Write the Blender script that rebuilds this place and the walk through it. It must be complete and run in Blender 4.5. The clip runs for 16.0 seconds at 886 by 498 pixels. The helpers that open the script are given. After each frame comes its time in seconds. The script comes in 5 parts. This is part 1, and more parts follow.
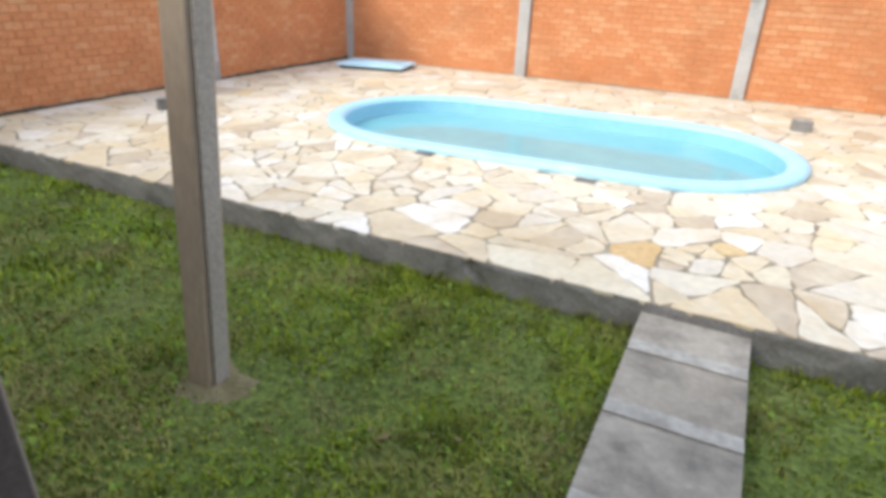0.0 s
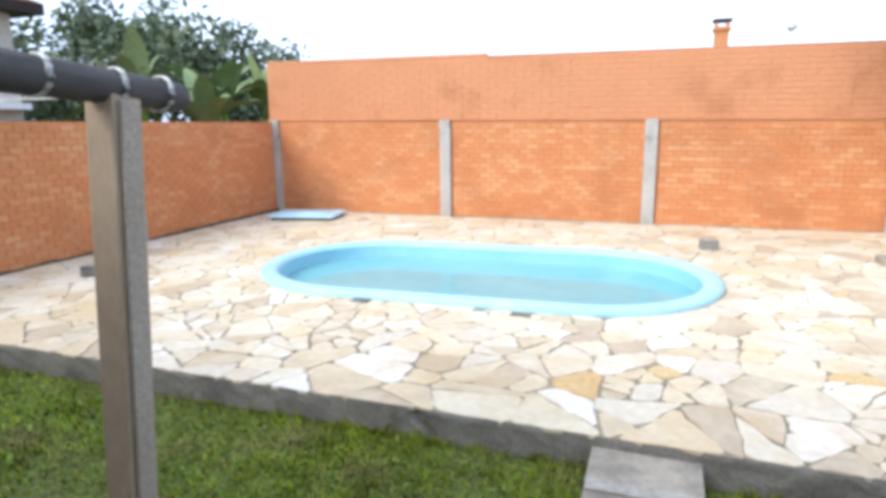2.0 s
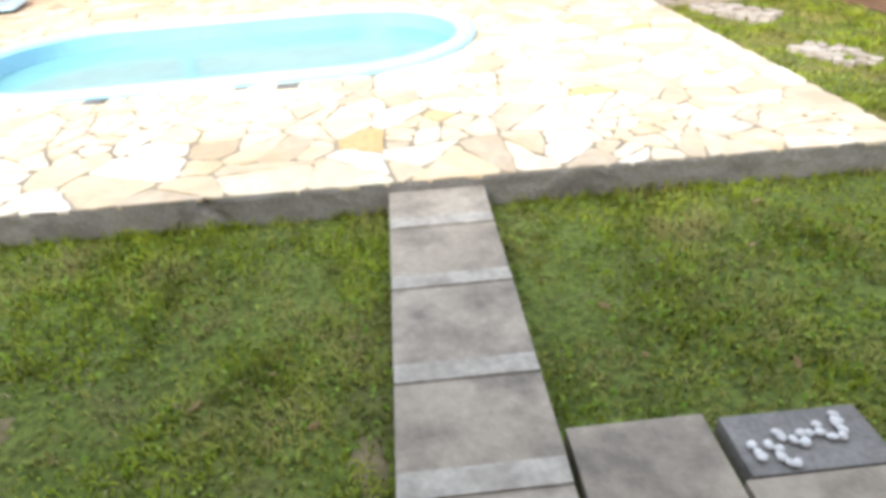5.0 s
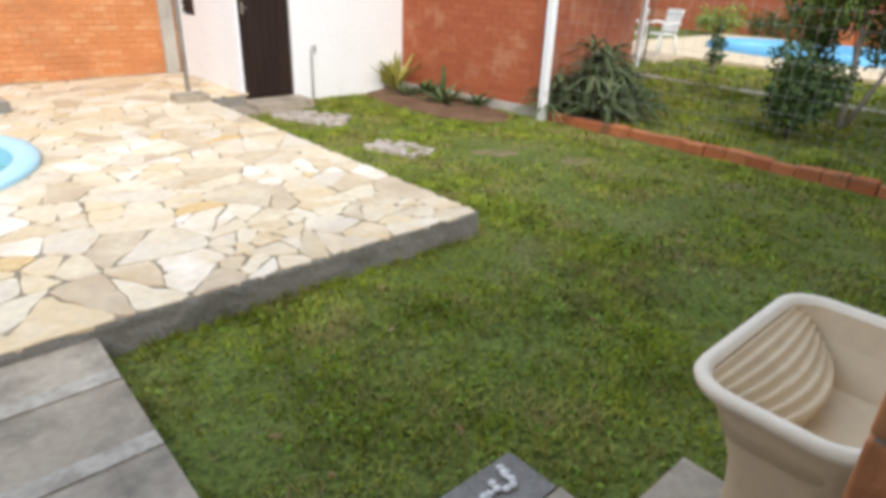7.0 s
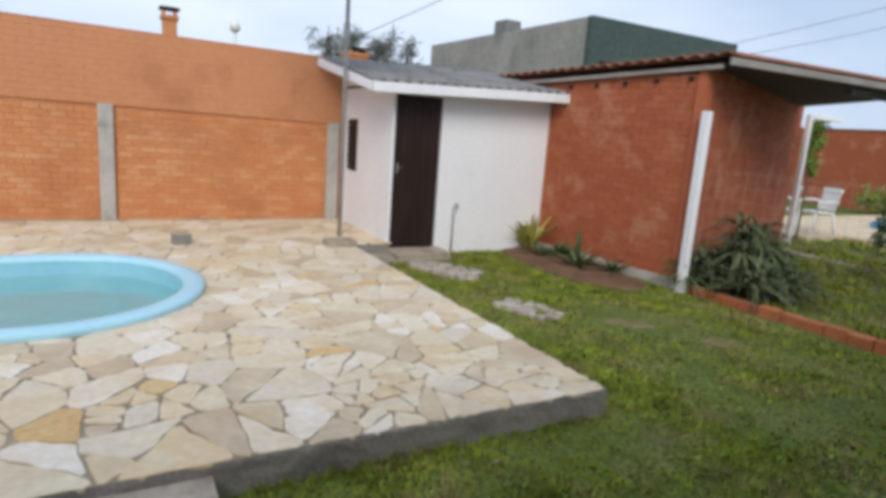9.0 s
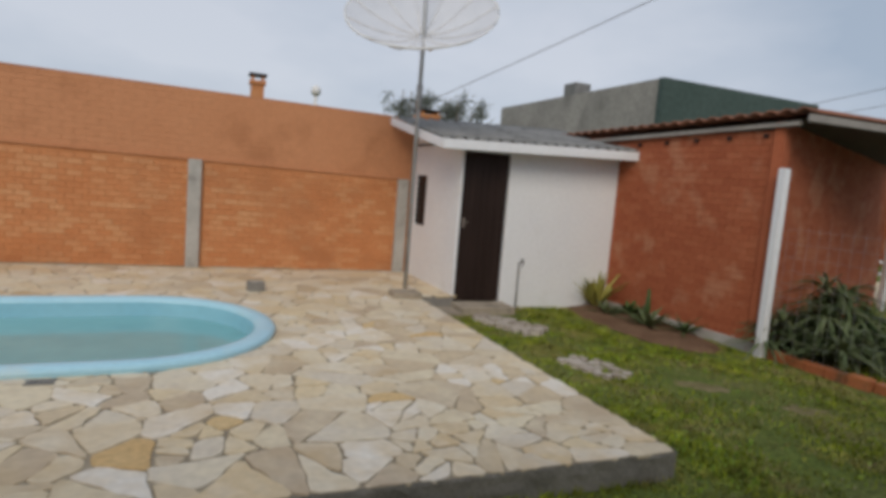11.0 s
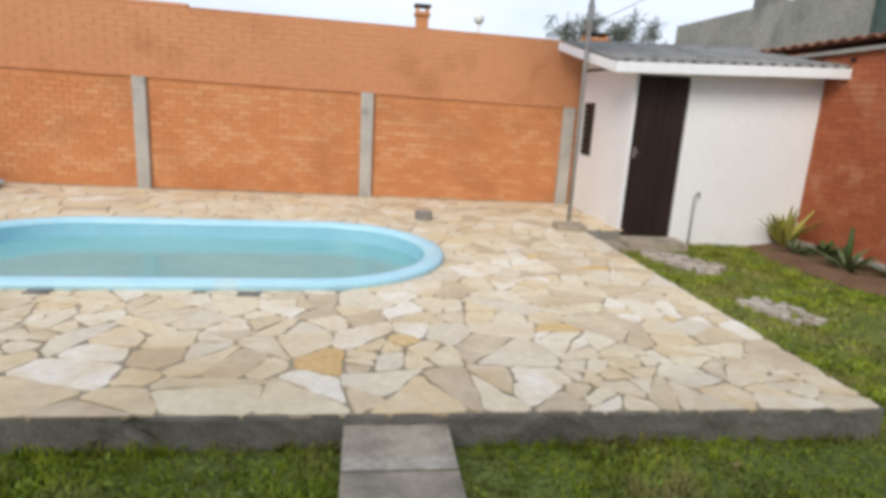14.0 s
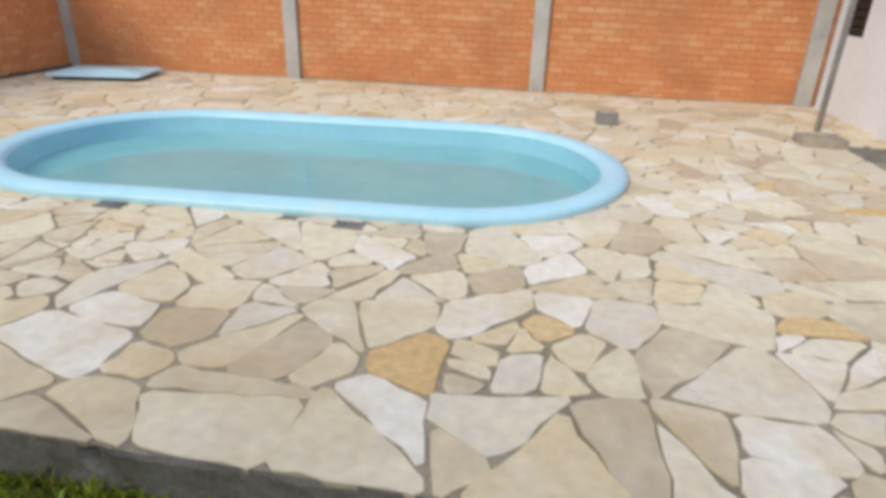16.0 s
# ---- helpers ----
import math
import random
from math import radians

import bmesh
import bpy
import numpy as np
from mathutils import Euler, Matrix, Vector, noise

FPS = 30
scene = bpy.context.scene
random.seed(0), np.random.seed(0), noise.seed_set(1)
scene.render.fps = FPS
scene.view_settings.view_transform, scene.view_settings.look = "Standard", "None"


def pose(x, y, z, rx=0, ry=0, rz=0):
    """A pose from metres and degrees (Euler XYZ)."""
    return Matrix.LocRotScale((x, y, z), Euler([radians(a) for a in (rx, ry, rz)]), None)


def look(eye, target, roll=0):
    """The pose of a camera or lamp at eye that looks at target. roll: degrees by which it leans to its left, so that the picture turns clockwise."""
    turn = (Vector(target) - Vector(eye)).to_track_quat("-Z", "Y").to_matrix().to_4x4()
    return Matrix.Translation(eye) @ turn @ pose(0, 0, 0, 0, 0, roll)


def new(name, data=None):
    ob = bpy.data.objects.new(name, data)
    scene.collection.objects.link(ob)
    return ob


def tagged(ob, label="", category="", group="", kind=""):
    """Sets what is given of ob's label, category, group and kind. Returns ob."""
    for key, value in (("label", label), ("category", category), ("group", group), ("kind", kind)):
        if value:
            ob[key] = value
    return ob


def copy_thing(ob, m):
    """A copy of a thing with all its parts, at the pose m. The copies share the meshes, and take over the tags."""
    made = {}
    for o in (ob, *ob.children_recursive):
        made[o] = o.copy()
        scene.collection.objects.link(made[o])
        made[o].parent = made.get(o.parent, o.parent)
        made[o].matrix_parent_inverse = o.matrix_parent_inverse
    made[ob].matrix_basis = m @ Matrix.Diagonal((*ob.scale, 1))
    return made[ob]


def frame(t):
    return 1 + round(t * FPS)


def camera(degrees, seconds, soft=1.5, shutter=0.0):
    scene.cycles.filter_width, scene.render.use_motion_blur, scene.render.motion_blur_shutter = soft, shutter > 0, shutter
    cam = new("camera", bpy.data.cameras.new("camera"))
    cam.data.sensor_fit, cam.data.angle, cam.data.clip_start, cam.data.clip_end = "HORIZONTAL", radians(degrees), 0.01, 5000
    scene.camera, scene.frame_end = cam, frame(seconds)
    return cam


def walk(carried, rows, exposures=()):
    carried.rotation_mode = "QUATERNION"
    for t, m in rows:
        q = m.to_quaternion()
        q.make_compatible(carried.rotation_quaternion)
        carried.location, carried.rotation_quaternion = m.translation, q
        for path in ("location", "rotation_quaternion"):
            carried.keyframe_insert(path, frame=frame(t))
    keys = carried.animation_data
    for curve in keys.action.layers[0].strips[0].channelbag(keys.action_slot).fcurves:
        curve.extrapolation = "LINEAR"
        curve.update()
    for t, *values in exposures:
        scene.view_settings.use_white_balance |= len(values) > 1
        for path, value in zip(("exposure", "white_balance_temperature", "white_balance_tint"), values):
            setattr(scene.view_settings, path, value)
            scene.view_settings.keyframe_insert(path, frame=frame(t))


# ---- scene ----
cam = camera(72.7, 16.0, soft=4.2)
PATH = [
    (0, (-0.276, -2.954, 1.51), (-1.066, -1.32, 0.686), 2.3),
    (0.5, (-0.27, -2.965, 1.515), (-1.18, -1.358, 0.757), 2.4),
    (1, (-0.244, -3.038, 1.605), (-1.196, -1.43, 0.894), 2.3),
    (1.5, (-0.285, -3.001, 1.629), (-1.105, -1.247, 1.129), -1.0),
    (2, (-0.279, -2.968, 1.597), (-0.941, -1.124, 1.193), -0.8),
    (2.5, (-0.288, -2.96, 1.58), (-0.848, -1.086, 1.163), 1.0),
    (3, (-0.288, -2.948, 1.561), (-0.801, -1.079, 1.068), 1.9),
    (3.5, (-0.324, -2.935, 1.538), (-0.806, -1.081, 0.965), 1.7),
    (3.7, (-0.327, -2.877, 1.493), (-0.717, -1.034, 0.822), 0.3),
    (6, (-0.45, -3.065, 1.489), (0.022, -1.516, 0.315), -2.3),
    (6.5, (-0.427, -2.95, 1.495), (0.415, -1.434, 0.499), -2.2),
    (7, (-0.415, -2.823, 1.542), (0.814, -1.482, 0.71), 2.2),
    (7.5, (-0.486, -2.831, 1.58), (0.778, -1.477, 0.825), 3.6),
    (8, (-0.474, -2.852, 1.554), (0.675, -1.464, 0.686), 2.6),
    (8.5, (-0.397, -2.794, 1.587), (0.715, -1.381, 0.711), 2.3),
    (9, (-0.38, -2.746, 1.62), (0.581, -1.034, 1.233), 4.2),
    (9.5, (-0.318, -2.708, 1.568), (0.477, -0.881, 1.39), 3.5),
    (9.7, (-0.334, -2.739, 1.553), (0.434, -0.899, 1.397), 4.5),
    (11.8, (-0.429, -2.803, 1.56), (0.303, -0.972, 1.228), 4.6),
    (12, (-0.472, -2.78, 1.535), (0.181, -0.928, 1.156), 4.4),
    (12.5, (-0.436, -2.791, 1.526), (0.069, -0.909, 1.075), 4.3),
    (13, (-0.449, -2.782, 1.521), (-0.008, -0.895, 1.027), 4.2),
    (13.5, (-0.46, -2.773, 1.533), (-0.092, -0.871, 1.036), 3.7),
    (14, (-0.468, -2.758, 1.526), (-0.196, -0.832, 1.061), 3.4),
    (14.5, (-0.425, -2.662, 1.448), (-0.289, -0.738, 0.922), 2.4),
    (15, (-0.364, -2.392, 1.381), (-0.43, -0.493, 0.755), -1.4),
    (15.5, (-0.314, -1.87, 1.369), (-0.385, -0.035, 0.577), 0.6),
    (16, (-0.262, -1.227, 1.304), (-0.555, 0.578, 0.493), 1.7),
]
walk(cam, [(t, look(eye, target, roll)) for t, eye, target, roll in PATH],
     exposures=[(0, 1.22, 6400, 10), (1, 1.45, 6200, 10), (1.5, 1.5, 6200, 10), (2, 1.25, 6150, 10), (2.5, 1.08, 6250, 10), (3, 1.05, 6300, 10), (3.7, 1.0, 6450, 10), (5.8, 2.0, 6850, 10), (6.1, 1.95, 6850, 10), (6.5, 1.62, 6800, 10), (7, 1.1, 6800, 10), (7.5, 0.65, 6800, 10), (8.2, 0.52, 6800, 10), (9.0, 0.42, 6500, 10), (9.5, 0.05, 6450, 10), (12, -0.15, 7200, 10), (13, 0.36, 7050, 10), (13.5, 0.56, 6950, 10), (14.5, 0.62, 6850, 10), (15.2, 0.85, 6700, 10), (16, 0.55, 6700, 10)])

# ---- light: an overcast, bright sky ----
SUN_ELEV, SUN_AZ = 36, 211      # degrees; azimuth clockwise from +y, behind the house
world = bpy.data.worlds.new("sky")
scene.world = world
world.use_nodes = True
wn, wl = world.node_tree.nodes, world.node_tree.links
wn.clear()
sky = wn.new("ShaderNodeTexSky")
sky.sky_type, sky.sun_disc = "NISHITA", False
sky.sun_elevation, sky.sun_rotation = radians(SUN_ELEV), radians(SUN_AZ)
tc = wn.new("ShaderNodeTexCoord")
wmap = wn.new("ShaderNodeMapping")
wmap.inputs["Scale"].default_value = (1, 1, 2.6)
cloud = wn.new("ShaderNodeTexNoise")
cloud.inputs["Scale"].default_value, cloud.inputs["Detail"].default_value = 1.6, 6
cramp = wn.new("ShaderNodeValToRGB")
cramp.color_ramp.elements[0].position, cramp.color_ramp.elements[0].color = 0.36, (4.1, 5.1, 6.7, 1)
cramp.color_ramp.elements[1].position, cramp.color_ramp.elements[1].color = 0.66, (6.6, 7.3, 8.7, 1)
wmix = wn.new("ShaderNodeMix")
wmix.data_type = "RGBA"
wmix.inputs["Factor"].default_value = 0.9
bgn, wout = wn.new("ShaderNodeBackground"), wn.new("ShaderNodeOutputWorld")
bgn.inputs["Strength"].default_value = 0.1
wl.new(tc.outputs["Generated"], wmap.inputs["Vector"])
wl.new(wmap.outputs["Vector"], cloud.inputs["Vector"])
wl.new(cloud.outputs["Fac"], cramp.inputs["Fac"])
wl.new(sky.outputs["Color"], wmix.inputs["A"])
wl.new(cramp.outputs["Color"], wmix.inputs["B"])
wl.new(wmix.outputs["Result"], bgn.inputs["Color"])
wl.new(bgn.outputs["Background"], wout.inputs["Surface"])
sun = new("sun", bpy.data.lights.new("sun", "SUN"))
sun.data.energy, sun.data.angle, sun.data.color = 1.5, radians(30), (1, 0.92, 0.80)
sun.matrix_world = look((0, 0, 0), (-math.sin(radians(SUN_AZ)) * math.cos(radians(SUN_ELEV)), -math.cos(radians(SUN_AZ)) * math.cos(radians(SUN_ELEV)), -math.sin(radians(SUN_ELEV))))


# ---- materials ----
def material(name, colours, scale=3.0, grain=40.0, rough=0.8, bump=0.3, bump_scale=60.0, tone=0.0, stain=None, stain_scale=1.2, stain_at=(0.55, 0.7), metal=0.0, stretch=(1, 1, 1), alpha=1.0, stain_most=0.8, grain_most=0.12, local=False, spec=None):
    """Two scales of noise over a ramp of colours; tone: how far each piece differs from its neighbour."""
    m = bpy.data.materials.new(name)
    m.use_nodes = True
    n, l = m.node_tree.nodes, m.node_tree.links
    bsdf = n["Principled BSDF"]
    bsdf.inputs["Roughness"].default_value, bsdf.inputs["Metallic"].default_value, bsdf.inputs["Alpha"].default_value = rough, metal, alpha
    bsdf.inputs["Specular IOR Level"].default_value = spec if spec is not None else (0.5 if rough < 0.5 else 0.22)
    if local:
        src = n.new("ShaderNodeTexCoord").outputs["Object"]
    else:
        src = n.new("ShaderNodeNewGeometry").outputs["Position"]
    mp = n.new("ShaderNodeMapping")
    mp.inputs["Scale"].default_value = stretch
    l.new(src, mp.inputs["Vector"])
    big = n.new("ShaderNodeTexNoise")
    big.inputs["Scale"].default_value, big.inputs["Detail"].default_value = scale, 5
    l.new(mp.outputs["Vector"], big.inputs["Vector"])
    fac = big.outputs["Fac"]
    if tone:
        info, attr = n.new("ShaderNodeObjectInfo"), n.new("ShaderNodeAttribute")
        attr.attribute_name = "tone"
        add, frac, mixt = n.new("ShaderNodeMath"), n.new("ShaderNodeMath"), n.new("ShaderNodeMix")
        add.operation, frac.operation = "ADD", "FRACT"
        l.new(info.outputs["Random"], add.inputs[0])
        l.new(attr.outputs["Fac"], add.inputs[1])
        l.new(add.outputs[0], frac.inputs[0])
        mixt.inputs["Factor"].default_value = tone
        l.new(fac, mixt.inputs["A"])
        l.new(frac.outputs[0], mixt.inputs["B"])
        fac = mixt.outputs["Result"]
    ramp = n.new("ShaderNodeValToRGB")
    el = ramp.color_ramp.elements
    lo, hi = (0.3, 0.7) if not tone else (0.08, 0.92)
    for i, c in enumerate(colours):
        p = lo + (hi - lo) * i / max(1, len(colours) - 1)
        e = el[i] if i < 2 else el.new(p)
        e.position, e.color = p, (*c, 1)
    l.new(fac, ramp.inputs["Fac"])
    col = ramp.outputs["Color"]
    fine = n.new("ShaderNodeTexNoise")
    fine.inputs["Scale"].default_value, fine.inputs["Detail"].default_value = grain, 4
    l.new(mp.outputs["Vector"], fine.inputs["Vector"])
    gm = n.new("ShaderNodeMapRange")
    gm.inputs["From Min"].default_value, gm.inputs["From Max"].default_value = 0.3, 0.7
    gm.inputs["To Min"].default_value, gm.inputs["To Max"].default_value = 1 - grain_most * 1.6, 1 + grain_most
    l.new(fine.outputs["Fac"], gm.inputs["Value"])
    mul = n.new("ShaderNodeVectorMath")
    mul.operation = "SCALE"
    l.new(col, mul.inputs[0])
    l.new(gm.outputs["Result"], mul.inputs["Scale"])
    col = mul.outputs[0]
    if stain:
        sn, sr, sm = n.new("ShaderNodeTexNoise"), n.new("ShaderNodeMapRange"), n.new("ShaderNodeMix")
        sn.inputs["Scale"].default_value, sn.inputs["Detail"].default_value, sn.inputs["Roughness"].default_value = stain_scale, 6, 0.62
        off = n.new("ShaderNodeVectorMath")
        off.inputs[1].default_value = (13.7, 5.1, 8.3)
        l.new(mp.outputs["Vector"], off.inputs[0])
        l.new(off.outputs[0], sn.inputs["Vector"])
        sr.inputs["From Min"].default_value, sr.inputs["From Max"].default_value, sr.inputs["To Max"].default_value = *stain_at, stain_most
        l.new(sn.outputs["Fac"], sr.inputs["Value"])
        sm.data_type = "RGBA"
        l.new(sr.outputs["Result"], sm.inputs["Factor"])
        l.new(col, sm.inputs["A"])
        sm.inputs["B"].default_value = (*stain, 1)
        col = sm.outputs["Result"]
    l.new(col, bsdf.inputs["Base Color"])
    if bump:
        bn, bp = n.new("ShaderNodeTexNoise"), n.new("ShaderNodeBump")
        bn.inputs["Scale"].default_value, bn.inputs["Detail"].default_value = bump_scale, 5
        l.new(mp.outputs["Vector"], bn.inputs["Vector"])
        bp.inputs["Strength"].default_value, bp.inputs["Distance"].default_value = bump, 0.01
        l.new(bn.outputs["Fac"], bp.inputs["Height"])
        l.new(bp.outputs["Normal"], bsdf.inputs["Normal"])
    return m


STONE = material("flagstone", [(0.53, 0.40, 0.25), (0.72, 0.65, 0.52), (0.65, 0.51, 0.32), (0.78, 0.73, 0.65), (0.67, 0.55, 0.37), (0.50, 0.40, 0.29), (0.72, 0.63, 0.46), (0.64, 0.57, 0.47), (0.69, 0.56, 0.36), (0.72, 0.65, 0.53)], scale=4, grain=18, rough=0.66, bump=0.2, bump_scale=14, tone=0.82, stain=(0.50, 0.35, 0.18), stain_scale=1.5, stain_at=(0.50, 0.76), stain_most=0.6, grain_most=0.07)
STONE_OCHRE = material("ochre_flagstone", [(0.58, 0.37, 0.16), (0.65, 0.46, 0.23), (0.66, 0.52, 0.31)], scale=6, grain=26, rough=0.62, bump=0.35, bump_scale=24, tone=0.5)
GROUT = material("mortar_bed", [(0.20, 0.165, 0.12), (0.42, 0.355, 0.265)], scale=1.1, grain=60, rough=0.95, bump=0.5)
CONCRETE = material("weathered_concrete", [(0.19, 0.18, 0.165), (0.30, 0.285, 0.265)], scale=3, grain=50, rough=0.9, bump=0.6, bump_scale=40, stain=(0.07, 0.068, 0.06), stain_scale=2.4, stain_at=(0.55, 0.72), stain_most=0.75)
PAVER = material("concrete_paver", [(0.29, 0.245, 0.19), (0.49, 0.425, 0.34)], scale=2.6, grain=30, rough=0.88, bump=0.35, tone=0.3, stain=(0.10, 0.092, 0.078), stain_scale=4.2, stain_at=(0.46, 0.70), stain_most=0.7, grain_most=0.07)
PAVER_PALE = material("pale_mortar_band", [(0.33, 0.295, 0.25), (0.49, 0.45, 0.385)], scale=9, grain=30, rough=0.9, bump=0.3, stain=(0.30, 0.265, 0.22), stain_scale=5, stain_at=(0.5, 0.66), stain_most=0.8)
COLUMN = material("concrete_column", [(0.40, 0.385, 0.36), (0.50, 0.485, 0.455)], scale=3, grain=60, rough=0.9, bump=0.3, stain=(0.27, 0.26, 0.24), stain_scale=3)
BRICK = material("orange_brick", [(0.50, 0.185, 0.075), (0.58, 0.235, 0.10), (0.61, 0.26, 0.115), (0.66, 0.34, 0.17), (0.55, 0.21, 0.088)], scale=1.3, grain=30, rough=0.9, bump=0.4, tone=0.36, stain=(0.36, 0.15, 0.07), stain_scale=0.9, stain_at=(0.5, 0.72), stain_most=0.65)
BRICK_TOP = material("washed_brick", [(0.54, 0.24, 0.12), (0.62, 0.295, 0.155)], scale=0.9, grain=30, rough=0.92, bump=0.15, tone=0.12, stain=(0.40, 0.17, 0.08), stain_scale=1.3, stain_at=(0.54, 0.72), stain_most=0.7, grain_most=0.05)
MORTAR = material("orange_mortar", [(0.50, 0.205, 0.085), (0.60, 0.27, 0.125)], scale=1.5, grain=50, rough=0.95, bump=0.4)
MORTAR_TOP = material("washed_mortar", [(0.54, 0.24, 0.12), (0.62, 0.295, 0.155)], scale=1.5, grain=50, rough=0.95, bump=0.3, stain=(0.42, 0.20, 0.10), stain_scale=0.9)
RED = material("red_brick", [(0.33, 0.088, 0.043), (0.40, 0.12, 0.058), (0.45, 0.155, 0.08)], scale=1.3, grain=30, rough=0.88, bump=0.4, tone=0.45, stain=(0.48, 0.22, 0.13), stain_scale=1.8, stain_at=(0.54, 0.64), stain_most=0.75)
RED_MORTAR = material("red_mortar", [(0.38, 0.11, 0.055), (0.44, 0.14, 0.07)], scale=1.5, grain=50, rough=0.95, bump=0.3)
KERB_RED = material("kerb_brick", [(0.40, 0.12, 0.05), (0.55, 0.21, 0.09)], scale=3, grain=40, rough=0.9, bump=0.5, tone=0.5, stain=(0.13, 0.09, 0.05), stain_scale=3)
WHITE = material("white_paint", [(0.78, 0.80, 0.84), (0.83, 0.85, 0.88)], scale=0.8, grain=20, rough=0.75, bump=0.25, bump_scale=18, stain=(0.62, 0.61, 0.58), stain_scale=1.4, stain_at=(0.6, 0.8), stain_most=0.5, grain_most=0.03)
DOOR_AND_SHADE = material("dark_paint_and_shade", [(0.022, 0.013, 0.011), (0.036, 0.022, 0.019)], scale=2, grain=40, rough=0.5, bump=0.15, stretch=(8, 8, 0.6))
FIBRE = material("fibre_cement", [(0.17, 0.17, 0.17), (0.27, 0.27, 0.265)], scale=2, grain=50, rough=0.92, bump=0.5, stain=(0.10, 0.10, 0.095), stain_scale=2.5)
POOL = material("pool_fibreglass", [(0.26, 0.55, 0.68), (0.31, 0.60, 0.72)], scale=1.5, grain=15, rough=0.3, bump=0.0, grain_most=0.03)
RIM = material("pool_rim", [(0.36, 0.66, 0.80), (0.44, 0.72, 0.84)], scale=2.5, grain=25, rough=0.35, bump=0.04, grain_most=0.03, stain=(0.50, 0.66, 0.70), stain_scale=3)
WATER = material("murky_water", [(0.17, 0.42, 0.45), (0.22, 0.47, 0.48)], scale=0.8, grain=5, spec=0.22, rough=0.12, bump=0.02, bump_scale=3, grain_most=0.03)
LIDM = material("lid_fibreglass", [(0.42, 0.68, 0.80), (0.52, 0.76, 0.86)], scale=3, grain=25, rough=0.45, bump=0.06, grain_most=0.05)
POST = material("aged_post", [(0.38, 0.29, 0.205), (0.45, 0.355, 0.26)], scale=2, grain=40, rough=0.85, bump=0.25, stretch=(1, 1, 0.4), stain=(0.31, 0.235, 0.165), stain_scale=4, stain_most=0.6, grain_most=0.06)
POST_PALE = material("post_pale_edge", [(0.38, 0.33, 0.27), (0.46, 0.41, 0.35)], scale=2, grain=60, rough=0.85, bump=0.3)
LOG_AND_SHADE = material("dark_timber_and_shade", [(0.075, 0.072, 0.075), (0.13, 0.125, 0.125)], scale=4, grain=60, rough=0.85, bump=0.6, stretch=(6, 1, 6))
TANK = material("cream_plastic", [(0.62, 0.48, 0.31), (0.68, 0.545, 0.37)], scale=2, grain=20, rough=0.4, bump=0.05, stain=(0.47, 0.35, 0.22), stain_scale=4, stain_at=(0.5, 0.75), stain_most=0.5, grain_most=0.04)
TANK_RIM = material("pale_plastic_rim", [(0.76, 0.67, 0.54), (0.83, 0.75, 0.62)], scale=3, grain=20, rough=0.4, bump=0.04, grain_most=0.03)
ALU = material("bronze_aluminium", [(0.24, 0.20, 0.18), (0.29, 0.245, 0.22)], scale=2, grain=80, rough=0.45, bump=0.05, metal=0.3)
METAL = material("galvanised_pipe", [(0.33, 0.34, 0.35), (0.44, 0.45, 0.46)], scale=4, grain=50, rough=0.5, bump=0.05, metal=0.4)
DISH = material("dish_mesh", [(0.60, 0.60, 0.62), (0.66, 0.66, 0.68)], scale=4, grain=300, rough=0.6, bump=0.0, alpha=0.62)
WIRE = material("cable", [(0.10, 0.10, 0.11), (0.14, 0.14, 0.15)], scale=4, rough=0.7, bump=0)
LINE = material("pale_line", [(0.62, 0.62, 0.60), (0.7, 0.7, 0.68)], scale=4, rough=0.7, bump=0)
SOIL = material("bare_soil", [(0.13, 0.075, 0.045), (0.20, 0.12, 0.075)], scale=4, grain=30, rough=0.98, bump=0.9, bump_scale=25)
ROCK = material("rough_stone", [(0.30, 0.25, 0.205), (0.56, 0.51, 0.45)], scale=7, grain=40, rough=0.92, bump=0.8, bump_scale=30, tone=0.5)
PEBBLE = material("white_pebble", [(0.58, 0.57, 0.55), (0.74, 0.73, 0.71)], scale=9, grain=40, rough=0.7, bump=0.2, tone=0.5)
PLASTER = material("pale_plaster", [(0.50, 0.47, 0.42), (0.60, 0.57, 0.52)], scale=0.8, grain=20, rough=0.9, bump=0.3)
GREYWALL = material("raw_render", [(0.28, 0.27, 0.25), (0.40, 0.38, 0.355)], scale=0.35, grain=6, rough=0.95, bump=0.4, bump_scale=8, stain=(0.19, 0.185, 0.175), stain_scale=0.6)
GREENWALL = material("green_cladding", [(0.058, 0.09, 0.083), (0.075, 0.11, 0.103)], scale=0.5, grain=6, rough=0.8, bump=0.2, bump_scale=8)
TILE = material("clay_tile", [(0.20, 0.085, 0.055), (0.32, 0.14, 0.09)], scale=3, grain=30, rough=0.9, bump=0.5, stain=(0.09, 0.06, 0.05), stain_scale=2.5)
BOARD = material("weathered_board", [(0.24, 0.225, 0.21), (0.36, 0.34, 0.315)], scale=2, grain=40, rough=0.85, bump=0.3)
TURF = material("turf_soil", [(0.10, 0.12, 0.03), (0.13, 0.17, 0.036), (0.17, 0.18, 0.055)], scale=1.1, grain=30, rough=0.98, bump=0.9, bump_scale=70, stain=(0.17, 0.13, 0.075), stain_scale=1.5, stain_at=(0.56, 0.74), stain_most=0.7, grain_most=0.35)
GRASS = material("grass_blade", [(0.075, 0.12, 0.010), (0.155, 0.215, 0.016), (0.235, 0.29, 0.024), (0.325, 0.345, 0.045), (0.40, 0.34, 0.11)], scale=1.4, grain=4, rough=0.75, spec=0.08, bump=0, tone=0.34, grain_most=0.4, stain=(0.33, 0.26, 0.12), stain_scale=2.0, stain_at=(0.47, 0.66), stain_most=0.75)
